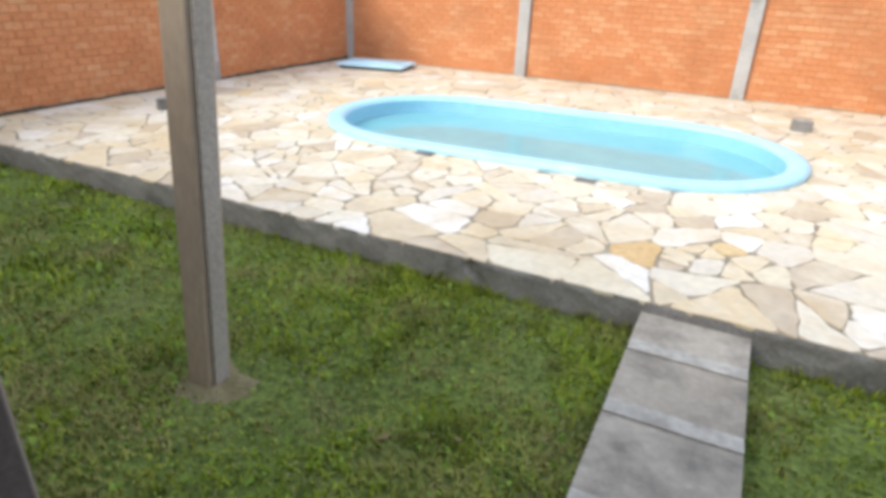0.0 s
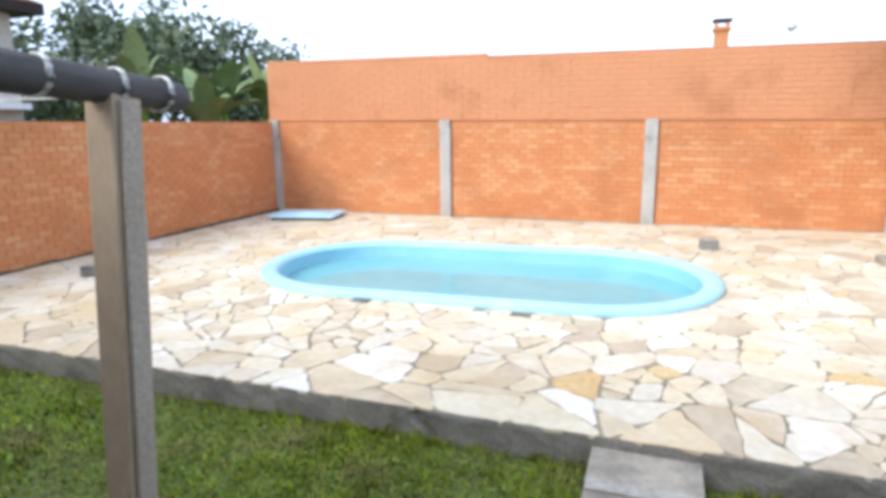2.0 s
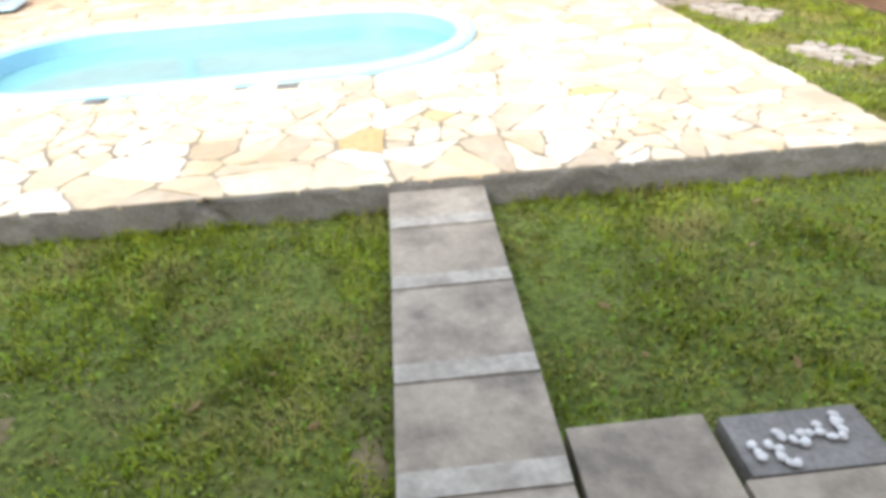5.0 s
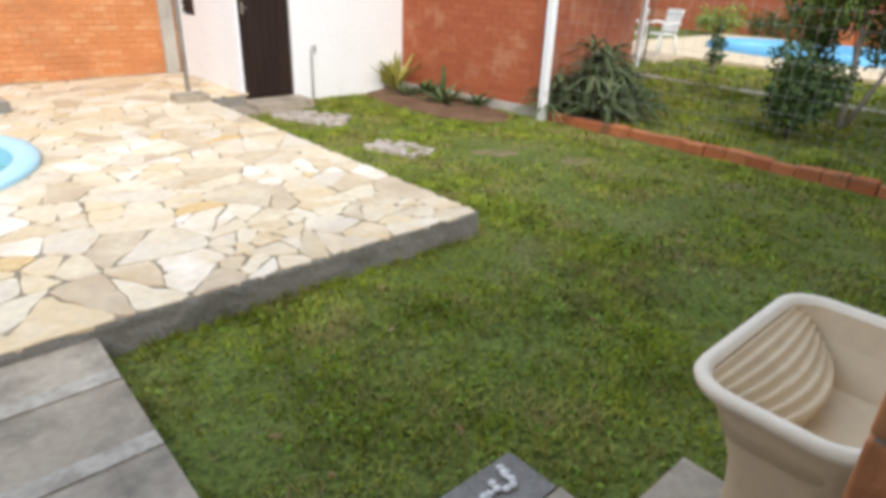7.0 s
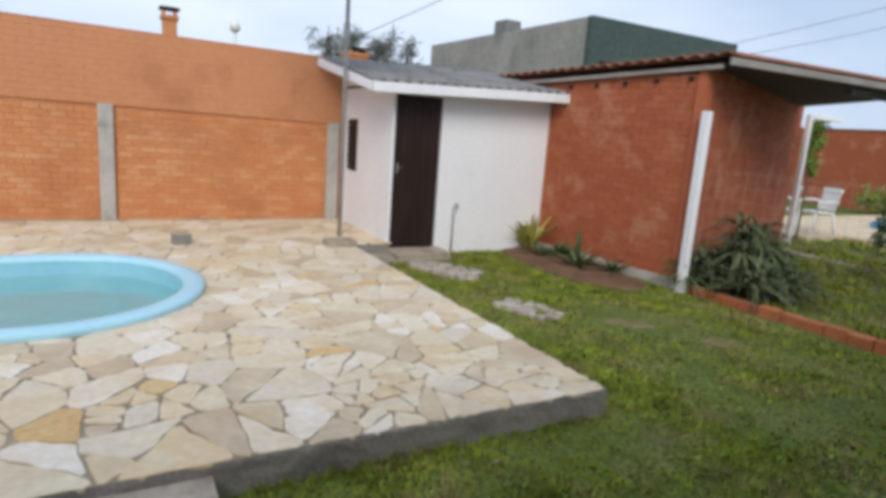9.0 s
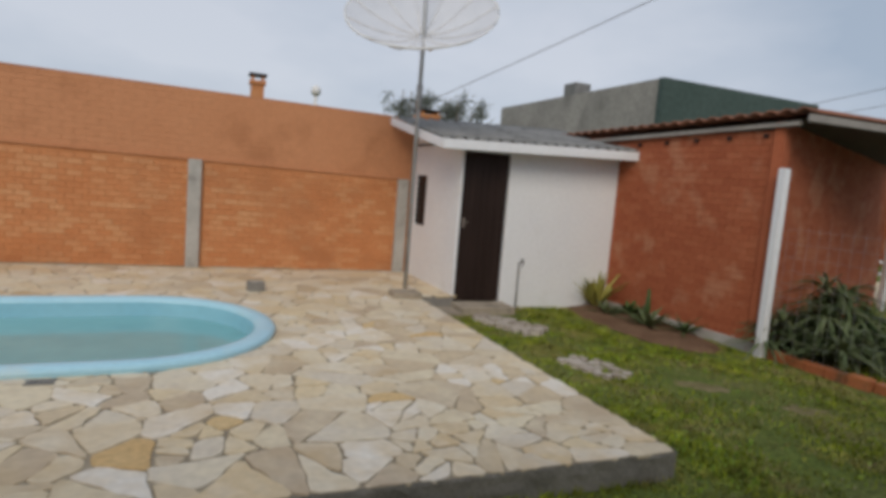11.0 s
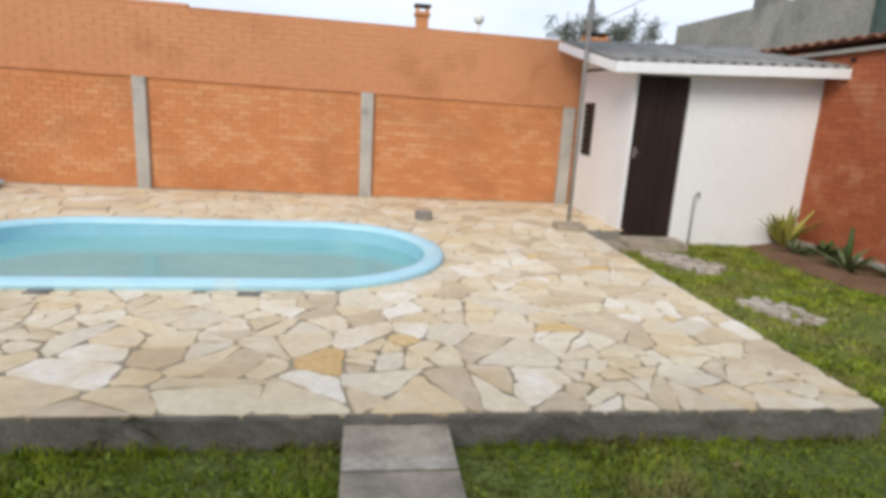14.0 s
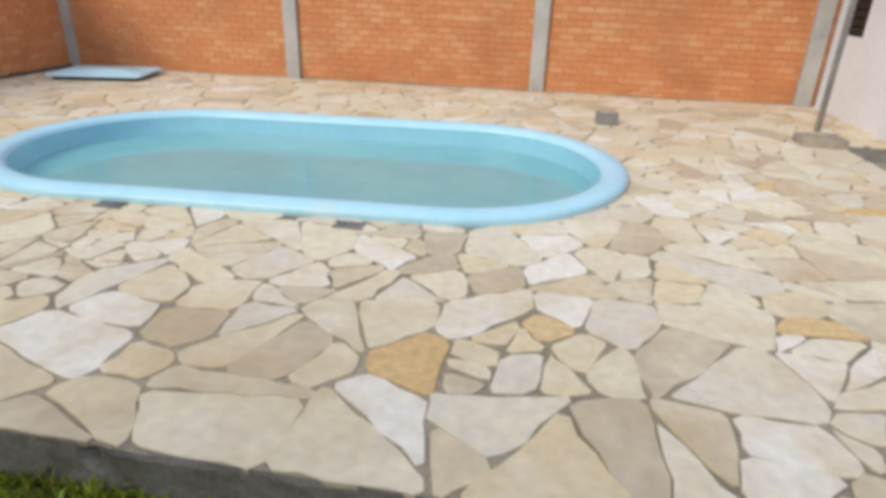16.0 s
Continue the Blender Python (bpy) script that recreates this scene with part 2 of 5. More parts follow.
LEAF = material("leaf_dark", [(0.035, 0.062, 0.022), (0.06, 0.105, 0.032), (0.09, 0.14, 0.045)], scale=5, grain=20, rough=0.55, bump=0, tone=0.6)
LEAF_LIGHT = material("leaf_light", [(0.11, 0.19, 0.035), (0.19, 0.29, 0.05), (0.27, 0.35, 0.09)], scale=5, grain=20, rough=0.5, bump=0, tone=0.6)
AGAVE = material("succulent_leaf", [(0.075, 0.105, 0.05), (0.125, 0.165, 0.075), (0.18, 0.20, 0.10)], scale=6, grain=20, rough=0.55, bump=0, tone=0.6)
YELLOW = material("variegated_leaf", [(0.30, 0.33, 0.07), (0.50, 0.45, 0.12), (0.18, 0.24, 0.06)], scale=9, grain=30, rough=0.5, bump=0, tone=0.5)
LEAF_FAR = material("far_leaf", [(0.075, 0.105, 0.06), (0.12, 0.155, 0.09), (0.18, 0.215, 0.13)], scale=3, grain=20, rough=0.6, bump=0, tone=0.6)
NEEDLE = material("grey_green_needle", [(0.12, 0.14, 0.12), (0.19, 0.21, 0.185)], scale=3, grain=20, rough=0.7, bump=0, tone=0.6)
BANANA = material("banana_leaf", [(0.13, 0.19, 0.08), (0.22, 0.29, 0.13), (0.33, 0.39, 0.20)], scale=5, grain=20, rough=0.5, bump=0, tone=0.6)
WEED = material("weed_leaf", [(0.13, 0.24, 0.03), (0.22, 0.34, 0.05), (0.34, 0.42, 0.09)], scale=3, grain=20, rough=0.7, spec=0.1, bump=0, tone=0.6)
DRYSOIL = material("dry_sandy_soil", [(0.15, 0.135, 0.055), (0.28, 0.225, 0.13)], scale=5, grain=40, rough=0.98, bump=0.8, bump_scale=30, stain=(0.17, 0.14, 0.07), stain_scale=5)
GRIME = material("damp_grime", [(0.075, 0.065, 0.05), (0.15, 0.125, 0.09)], scale=5, grain=30, rough=0.95, bump=0.5)
LEAF_MID = material("leaf_mid", [(0.05, 0.085, 0.022), (0.10, 0.155, 0.035), (0.19, 0.25, 0.06)], scale=5, grain=20, rough=0.5, bump=0, tone=0.6)
STRAW = material("dry_straw", [(0.24, 0.215, 0.09), (0.34, 0.29, 0.14), (0.42, 0.36, 0.20)], scale=4, grain=20, rough=0.85, spec=0.08, bump=0, tone=0.6)
BARK = material("bark", [(0.12, 0.10, 0.08), (0.22, 0.19, 0.155)], scale=6, grain=40, rough=0.95, bump=0.7)
NPOOL = material("neighbour_pool_blue", [(0.10, 0.38, 0.66), (0.13, 0.44, 0.72)], scale=2, grain=20, rough=0.35, bump=0, grain_most=0.03)
CHAIRM = material("white_plastic", [(0.74, 0.74, 0.73), (0.80, 0.80, 0.79)], scale=3, rough=0.45, bump=0, grain_most=0.03)
FLOWER = material("orange_flower", [(0.65, 0.13, 0.02), (0.75, 0.22, 0.03)], scale=8, rough=0.6, bump=0)
DRY = material("dry_leaf", [(0.20, 0.12, 0.05), (0.34, 0.23, 0.12)], scale=9, rough=0.9, bump=0)
GLASS = bpy.data.materials.new("clear_glass")
GLASS.use_nodes = True
gb = GLASS.node_tree.nodes["Principled BSDF"]
gb.inputs["Transmission Weight"].default_value, gb.inputs["Roughness"].default_value, gb.inputs["IOR"].default_value = 1.0, 0.02, 1.45


# ---- building helpers ----
rng = np.random.default_rng(7)


def mesh_ob(name, verts, faces, mat, parent=None, smooth=False, tones=None):
    me = bpy.data.meshes.new(name)
    me.from_pydata([tuple(v) for v in verts], [], [tuple(f) for f in faces])
    me.materials.append(mat)
    if smooth:
        me.polygons.foreach_set("use_smooth", [True] * len(me.polygons))
    if tones is not None:
        a = me.attributes.new("tone", "FLOAT", "FACE")
        a.data.foreach_set("value", np.asarray(tones, dtype=np.float32))
    ob = new(name, me)
    if parent is not None:
        ob.parent = parent
    return ob


def bm_ob(name, bm, mat, parent=None, smooth=False):
    bmesh.ops.recalc_face_normals(bm, faces=bm.faces[:])
    me = bpy.data.meshes.new(name)
    bm.to_mesh(me)
    bm.free()
    me.materials.append(mat)
    if smooth:
        me.polygons.foreach_set("use_smooth", [True] * len(me.polygons))
    ob = new(name, me)
    if parent is not None:
        ob.parent = parent
    return ob


def add_box(bm, lo, hi, bevel=0.0, m=None):
    mid = [(a + b) / 2 for a, b in zip(lo, hi)]
    mat = Matrix.Translation(mid) @ Matrix.Diagonal((hi[0] - lo[0], hi[1] - lo[1], hi[2] - lo[2], 1))
    got = bmesh.ops.create_cube(bm, size=1, matrix=(m @ mat) if m else mat)
    if bevel:
        es = {e for v in got["verts"] for e in v.link_edges}
        bmesh.ops.bevel(bm, geom=list(es), offset=bevel, segments=2, affect="EDGES", profile=0.6)


def box(name, lo, hi, mat, parent=None, bevel=0.0):
    bm = bmesh.new()
    add_box(bm, lo, hi, bevel)
    return bm_ob(name, bm, mat, parent)


def add_tube(bm, points, radius, sides=8):
    """A tube along points; radius is a number or one for each point."""
    pts = [Vector(p) for p in points]
    rad = radius if isinstance(radius, (list, tuple)) else [radius] * len(pts)
    rings = []
    for i, p in enumerate(pts):
        d = (pts[min(i + 1, len(pts) - 1)] - pts[max(i - 1, 0)]).normalized()
        a = d.orthogonal().normalized() if abs(d.z) < 0.9 else Vector((1, 0, 0)).cross(d).normalized()
        b = d.cross(a)
        rings.append([bm.verts.new(p + rad[i] * (math.cos(2 * math.pi * k / sides) * a + math.sin(2 * math.pi * k / sides) * b)) for k in range(sides)])
    for r0, r1 in zip(rings, rings[1:]):
        for k in range(sides):
            try:
                bm.faces.new((r0[k], r0[(k + 1) % sides], r1[(k + 1) % sides], r1[k]))
            except ValueError:
                pass
    bm.faces.new(rings[0])
    bm.faces.new(list(reversed(rings[-1])))


def tube(name, points, radius, mat, parent=None, sides=8):
    bm = bmesh.new()
    add_tube(bm, points, radius, sides)
    return bm_ob(name, bm, mat, parent, smooth=True)


def holder(name, x, y, z, **tags):
    ob = new(name)
    ob.empty_display_size = 0.1
    ob.location = (x, y, z)
    return tagged(ob, **tags)


def fill_with_hole(name, outer, holes, z, mat, parent=None):
    bm = bmesh.new()
    for loop in (outer, *holes):
        vs = [bm.verts.new((x, y, z)) for x, y in loop]
        for a, b in zip(vs, vs[1:] + vs[:1]):
            bm.edges.new((a, b))
    bmesh.ops.triangle_fill(bm, use_beauty=True, use_dissolve=False, edges=bm.edges[:])
    for f in bm.faces:
        if f.normal.z < 0:
            f.normal_flip()
    return bm_ob(name, bm, mat, parent)


# ---- the pool's outline: a stadium, slightly turned ----
PX, PY, PTURN, PHALF, PRAD = -2.11, 3.25, 2.5, 2.50, 1.31


def stadium(off, steps=28):
    """The outline, off metres outside the rim's outer edge."""
    r, s = PRAD + off, PHALF - PRAD
    pts = []
    for k in range(steps + 1):
        a = -math.pi / 2 + math.pi * k / steps
        pts.append((s + r * math.cos(a), r * math.sin(a)))
    for k in range(steps + 1):
        a = math.pi / 2 + math.pi * k / steps
        pts.append((-s + r * math.cos(a), r * math.sin(a)))
    c, q = math.cos(radians(PTURN)), math.sin(radians(PTURN))
    return [(PX + c * x - q * y, PY + q * x + c * y) for x, y in pts]


def pool_depth(x, y):
    """How far (x, y) lies outside the rim's outer edge, and the nearest point of the pool's axis."""
    c, q = math.cos(radians(PTURN)), math.sin(radians(PTURN))
    u, v = c * (x - PX) + q * (y - PY), -q * (x - PX) + c * (y - PY)
    s = max(-(PHALF - PRAD), min(PHALF - PRAD, u))
    return math.hypot(u - s, v) - PRAD, (PX + c * s, PY + q * s)


GROUND_Z = -0.19
PAT_L, PAT_R, PAT_Y = -7.22, 2.50, 7.07

# ---- setting: ground, patio ----
ground = fill_with_hole("ground", [(-250, -250), (250, -250), (250, 250), (-250, 250)], [[(PAT_L + 0.1, 0.1), (PAT_R - 0.1, 0.1), (PAT_R - 0.1, PAT_Y), (PAT_L + 0.1, PAT_Y)]], GROUND_Z, TURF)
tagged(ground, "short green lawn soil with bare dry patches", "lawn", kind="structure")

patio = holder("patio_floor", 0, 0, 0, label="raised pool terrace of irregular cream flagstones", category="terrace", kind="structure")
patio_outline = [(PAT_L, 0), (PAT_R, 0), (PAT_R, 4.95), (3.05, 4.95), (3.05, PAT_Y), (PAT_L, PAT_Y)]
fill_with_hole("mortar_bed", patio_outline, [stadium(-0.1)], -0.008, GROUT, patio)
# the rough concrete edge below the stones
ev, ef = [], []
for (x0, y0), (x1, y1) in (((PAT_L, 0), (PAT_R, 0)), ((PAT_R, 0), (PAT_R, 4.95)), ((PAT_R, 4.95), (3.05, 4.95))):
    nx, ny = (y1 - y0), -(x1 - x0)
    ln = math.hypot(nx, ny)
    nx, ny = nx / ln, ny / ln
    n_seg = max(2, int(ln / 0.06))
    base = len(ev)
    for i in range(n_seg + 1):
        f = i / n_seg
        x, y = x0 + (x1 - x0) * f, y0 + (y1 - y0) * f
        for j, z in enumerate((-0.003, -0.025, -0.07, -0.12, -0.24)):
            w = (0.0 if j == 0 else 0.004) + 0.012 * noise.noise(Vector((x * 6, y * 6, z * 14))) + 0.007 * noise.noise(Vector((x * 22, y * 22, z * 30)))
            if i in (0, n_seg):
                w = 0.004
            # the crack
            if ny < -0.5 and abs(x + 1.52 + (z + 0.06) * 0.7) < 0.035 and j > 0:
                w -= 0.03
            ev.append((x + nx * w, y + ny * w, z + (0.006 * noise.noise(Vector((x * 5, y * 5, 3))) if j == 0 else 0)))
    for i in range(n_seg):
        for j in range(4):
            a = base + i * 5 + j
            ef.append((a, a + 1, a + 6, a + 5))
mesh_ob("edge_beam", ev, ef, CONCRETE, patio)

# ---- the pool ----
pool = holder("swimming_pool", PX, PY, 0, label="oval light blue fibreglass pool half filled with murky water", category="pool")


def rings_ob(name, rings, mat, close=False):
    verts, faces = [], []
    for off, z in rings:
        verts += [(x - PX, y - PY, z) for x, y in stadium(off)]
    n = len(verts) // len(rings)
    for r in range(len(rings) - 1):
        for k in range(n):
            faces.append((r * n + k, r * n + (k + 1) % n, (r + 1) * n + (k + 1) % n, (r + 1) * n + k))
    if close:
        faces.append(tuple(range((len(rings) - 1) * n, len(rings) * n)))
    return mesh_ob(name, verts, faces, mat, pool, smooth=True)


rings_ob("rim", [(-0.01, -0.01), (0.0, 0.03), (-0.015, 0.052), (-0.05, 0.066), (-0.11, 0.07), (-0.16, 0.062), (-0.19, 0.045), (-0.2, 0.02)], RIM)
rings_ob("basin", [(-0.2, 0.02), (-0.203, -0.02), (-0.215, -0.10), (-0.23, -0.2), (-0.30, -0.6), (-0.42, -1.15), (-0.6, -1.25)], POOL, close=True)
rings_ob("water", [(-0.215, -0.13), (-0.5, -0.13), (-0.9, -0.13)], WATER, close=True)


# ---- brick walls ----
def brick_wall(wall, length, height, mat, mortar, bw=0.2, bh=0.083, depth=0.12, nearest=300, near_at=0.5, gap=0.011, z0=0.0, skip=(), arris=0.004, proud=0.004):
    """Bricks on the local plane y = 0 of wall, facing -y, running along +x. skip: stretches of x without bricks."""
    box("mortar_core", (0, 0.006, z0 - 0.02), (length, depth, z0 + height), mortar, wall)
    g = gap / 2
    def shape(w, h):
        c = arris
        return ([(g, 0.007, g), (w - g, 0.007, g), (w - g, 0.007, h - g), (g, 0.007, h - g), (g + c, 0, g + c), (w - g - c, 0, g + c), (w - g - c, 0, h - g - c), (g + c, 0, h - g - c)],
                [(4, 5, 6, 7), (0, 1, 5, 4), (1, 2, 6, 5), (2, 3, 7, 6), (3, 0, 4, 7)])
    spots = []
    for row in range(int(height / bh + 0.02)):
        x = -(row % 2) * bw / 2
        while x < length - 0.02:
            a, b = max(0, x), min(length, x + bw)
            for s0, s1 in skip:
                if a < s1 and b > s0:
                    a, b = (a, s0) if s0 - a > b - s1 else (s1, b)
            if b - a > 0.04:
                spots.append((a, z0 + row * bh, b - a))
            x += bw
    spots.sort(key=lambda p: abs(p[0] - near_at * length))
    whole = bpy.data.meshes.new("brick")
    v, f = shape(bw, bh)
    whole.from_pydata(v, [], f)
    whole.materials.append(mat)
    vs, fs, tn, made = [], [], [], 0
    for x, z, w in spots:
        dy = -proud * rng.random()
        if made < nearest and abs(w - bw) < 1e-6:
            ob = new("brick", whole)
            ob.parent, ob.location = wall, (x, dy, z)
            made += 1
        else:
            v, f = shape(w, bh)
            k = len(vs)
            vs += [(p[0] + x, p[1] + dy, p[2] + z) for p in v]
            fs += [tuple(k + i for i in q) for q in f]
            tn += [rng.random()] * 5
    if vs:
        tagged(mesh_ob("brickwork", vs, fs, mat, wall, tones=tn), kind="stuff")


def concrete_column(x, y, h, w=0.19, d=0.06, rz=0.0, wall=None):
    bm = bmesh.new()
    add_box(bm, (-w / 2, -d, -0.01), (w / 2, 0.05, h), 0.008)
    ob = bm_ob("concrete_column", bm, COLUMN)
    ob.matrix_world = pose(x, y, 0, 0, 0, rz)
    return tagged(ob, "grey concrete column set in the brick wall", "column", group="wall columns", kind="structure")


for cx, ch in ((-7.28, 1.725), (-3.80, 1.685), (-0.42, 1.645), (2.87, 1.60)):
    concrete_column(cx, 7.065, ch)
LEFT_TURN = 90 + 0.8
def left_at(s):
    """A point of the left wall's face, s metres from the back corner."""
    return -7.30 + math.sin(radians(0.8)) * s, 7.07 - math.cos(radians(0.8)) * s
for s, h in ((3.48, 1.70), (6.60, 1.70)):
    lx, ly = left_at(s)
    concrete_column(lx, ly, h, rz=LEFT_TURN)

# the red brick outbuilding: two walls and a tiled roof
# ---- shed ----
shed = holder("shed", 3.03, 5.0, 0, label="small white painted shed with a dark door", category="shed")
SX1, SY1 = 2.80, 2.05
bm = bmesh.new()
add_box(bm, (0, 0, -0.25), (0.045, 0.12, 2.1), 0)             # strip beside the door
add_box(bm, (0.78, 0, -0.25), (SX1, 0.12, 2.16), 0)
add_box(bm, (0.045, 0.0, 2.07), (0.78, 0.12, 2.16), 0)
bm_ob("front_wall", bm, WHITE, shed)
bm = bmesh.new()
add_box(bm, (0, 0.12, -0.25), (0.12, 1.32, 2.2), 0)
add_box(bm, (0, 1.80, -0.25), (0.12, SY1, 2.2), 0)
add_box(bm, (0, 1.32, -0.25), (0.12, 1.80, 0.87), 0)
add_box(bm, (0, 1.32, 1.69), (0.12, 1.80, 2.2), 0)
bm_ob("side_wall", bm, WHITE, shed)
mesh_ob("gable", [(0.0, 0, 2.16), (0.0, SY1, 2.16), (0.0, SY1, 2.58), (0.1, 0, 2.16), (0.1, SY1, 2.16), (0.1, SY1, 2.58)], [(0, 2, 1), (3, 4, 5), (0, 3, 5, 2)], WHITE, shed)
box("window_slit", (0.06, 1.32, 0.87), (0.09, 1.80, 1.69), DOOR_AND_SHADE, shed)
bm = bmesh.new()
for k in range(9):
    add_box(bm, (0.012, 1.325, 0.9 + k * 0.088), (0.05, 1.795, 0.97 + k * 0.088), 0.004, None)
bm_ob("shutter_slats", bm, DOOR_AND_SHADE, shed)
dr = box("door", (0.05, 0.045, -0.09), (0.775, 0.085, 2.065), DOOR_AND_SHADE, shed, 0.004)
bm = bmesh.new()
for k in range(7):
    add_box(bm, (0.055 + k * 0.1035, 0.036, -0.06), (0.15 + k * 0.1035, 0.05, 2.05), 0.004)
bm_ob("door_planks", bm, DOOR_AND_SHADE, shed)
bm = bmesh.new()
add_box(bm, (0.10, 0.018, 0.98), (0.135, 0.034, 1.12), 0.004)
add_tube(bm, [(0.117, 0.03, 1.06), (0.117, -0.01, 1.06), (0.17, -0.01, 1.06)], 0.007, 8)
bm_ob("handle", bm, ALU, shed)
# roof: one pitch of shallow corrugated sheets, white boards at the eave and verge
rv, rf = [], []
RX0, RX1, RY0, RY1, RZ0, RZ1 = -0.45, 2.76, -0.36, 1.95, 2.17, 2.60
nx_, ny_ = 110, 6
for j in range(ny_ + 1):
    for i in range(nx_ + 1):
        x, f = RX0 + (RX1 - RX0) * i / nx_, j / ny_
        rv.append((x, RY0 + (RY1 - RY0) * f, RZ0 + (RZ1 - RZ0) * f + 0.022 + 0.018 * math.sin(x * 2 * math.pi / 0.177)))
for j in range(ny_):
    for i in range(nx_):
        a = j * (nx_ + 1) + i
        rf.append((a, a + 1, a + nx_ + 2, a + nx_ + 1))
rob = mesh_ob("roof_sheet", rv, rf, FIBRE, shed, smooth=True)
rob.modifiers.new("thick", "SOLIDIFY").thickness = 0.008
bm = bmesh.new()
add_box(bm, (RX0, RY0 - 0.025, RZ0 - 0.13), (RX1 - 0.02, RY0, RZ0), 0.004)
bm_ob("fascia", bm, WHITE, shed)
sl = math.atan2(RZ1 - RZ0, RY1 - RY0)
bm = bmesh.new()
add_box(bm, (RX0 - 0.025, 0, -0.12), (RX0, math.hypot(RZ1 - RZ0, RY1 - RY0), 0.0), 0.004, Matrix.Translation((0, RY0, RZ0)) @ Matrix.Rotation(sl, 4, "X"))
bm_ob("verge_board", bm, WHITE, shed)
bm = bmesh.new()
add_box(bm, (RX0, 0, -0.10), (RX1 - 0.02, math.hypot(RZ1 - RZ0, RY1 - RY0), -0.07), 0, Matrix.Translation((0, RY0, RZ0)) @ Matrix.Rotation(sl, 4, "X"))
bm_ob("soffit", bm, WHITE, shed)

# the old eave runs up a little towards its far end
for part in shed.children:
    if part.name.split(".")[0] in ("roof_sheet", "fascia", "soffit", "verge_board"):
        for v in part.data.vertices:
            v.co.z += 0.036 * (v.co.x - RX0)
    elif part.name.split(".")[0] == "front_wall":
        for v in part.data.vertices:
            if v.co.z > 2.08:
                v.co.z += 0.03 * v.co.x

# standpipe by the shed
tap = holder("standpipe", 4.07, 4.95, GROUND_Z, label="thin grey water pipe with a tap beside the shed", category="tap")
tube("pipe", [(0, 0, 0), (0, 0, 0.70), (0.02, 0, 0.735), (0.05, -0.01, 0.735)], 0.013, METAL, tap)
bm = bmesh.new()
add_tube(bm, [(0.05, -0.01, 0.745), (0.05, -0.01, 0.69)], 0.017, 8)
add_box(bm, (0.02, -0.02, 0.755), (0.08, 0.0, 0.763), 0.002)
bm_ob("tap_head", bm, METAL, tap)

# ---- the red outbuilding of the neighbour ----
out = holder("outbuilding", 6.03, 2.4, GROUND_Z, label="red brick outbuilding with a clay tile roof", category="building")
out.rotation_euler = (0, 0, radians(6.8))
RW = 15.0    # degrees by which its front wall turns away
side = holder("side_wall", 0, 4.6, 0)
side.parent, side.rotation_euler = out, (0, 0, radians(-90))
brick_wall(side, 4.6, 2.72, RED, RED_MORTAR, bw=0.24, bh=0.085, gap=0.006, arris=0.0025, proud=0.003, near_at=0.7, nearest=250)
front = holder("front_wall", 0, 0, 0)
front.parent, front.rotation_euler = out, (0, 0, radians(RW))
brick_wall(front, 6.4, 2.82, RED, RED_MORTAR, bw=0.24, bh=0.085, gap=0.006, arris=0.0025, proud=0.003, near_at=0.1, nearest=150)
box("plinth", (-0.03, 0.02, -0.1), (0.005, 4.4, 0.13), COLUMN, out, 0.006)
# the roof's plan: its front eave swings out over the front wall as a deep porch
EA, EB, EC, ED = Vector((-0.12, -0.34)), Vector((4.3, -1.15)), Vector((7.4, 5.0)), Vector((-0.12, 5.04))


def roof_at(q, f, up=0.0):
    """A point of the roof: q along the eave, f from the eave to the back."""
    p = EA.lerp(EB, q).lerp(ED.lerp(EC, q), f)
    return (p.x, p.y, 2.88 - 0.20 * f + up)


tv, tf = [], []
n1, n2 = 150, 8
for j in range(n2 + 1):
    for i in range(n1 + 1):
        f, q = i / n1, j / n2
        tv.append(roof_at(q, f, 0.01 + 0.055 * abs(math.sin(f * 5.4 * math.pi / 0.2))))
for j in range(n2):
    for i in range(n1):
        k = j * (n1 + 1) + i
        tf.append((k, k + 1, k + n1 + 2, k + n1 + 1))
tl = mesh_ob("tile_roof", tv, tf, TILE, out, smooth=True)
tl.modifiers.new("thick", "SOLIDIFY").thickness = 0.018
ang = math.atan2(EB.y - EA.y, EB.x - EA.x)
eave = Matrix.Translation((EA.x, EA.y, 0)) @ Matrix.Rotation(ang, 4, "Z")
bm = bmesh.new()
add_box(bm, (0, 0.0, 2.79), ((EB - EA).length, 0.035, 2.875), 0.006, eave)
add_box(bm, ((EB - EA).length - 0.05, 0.0, 2.76), ((EB - EA).length + 0.02, 0.1, 2.86), 0.006, eave)
bm_ob("eave_board", bm, BOARD, out)
# the dark colour of this sheet puts in the shade beneath the deep overhang
mesh_ob("soffit", [roof_at(0.01, 0.01, -0.045), roof_at(1, 0.01, -0.045), roof_at(1, 0.6, -0.045), roof_at(0.01, 0.6, -0.045)], [(3, 2, 1, 0)], LOG_AND_SHADE, out)
bm = bmesh.new()
add_tube(bm, [(4.15, -0.55, 2.62), (4.15, -0.55, 2.83)], 0.05, 6)
add_box(bm, (2.4, -0.5, 2.68), (4.3, -0.42, 2.76), 0.005, Matrix.Rotation(radians(-4), 4, "Z"))
bm_ob("porch_beam", bm, LOG_AND_SHADE, out)
for k in range(9):
    box("rafter_end", (-0.04, 0.2 + k * 0.5, 2.63 - k * 0.018), (0.0, 0.25 + k * 0.5, 2.68 - k * 0.018), DOOR_AND_SHADE, out, 0.004)
bm = bmesh.new()
add_box(bm, (-0.075, -0.3, 2.75), (-0.015, 4.5, 2.80), 0.004, Matrix.Rotation(radians(-2.1), 4, "X"))
bm_ob("verge_board", bm, BOARD, out)

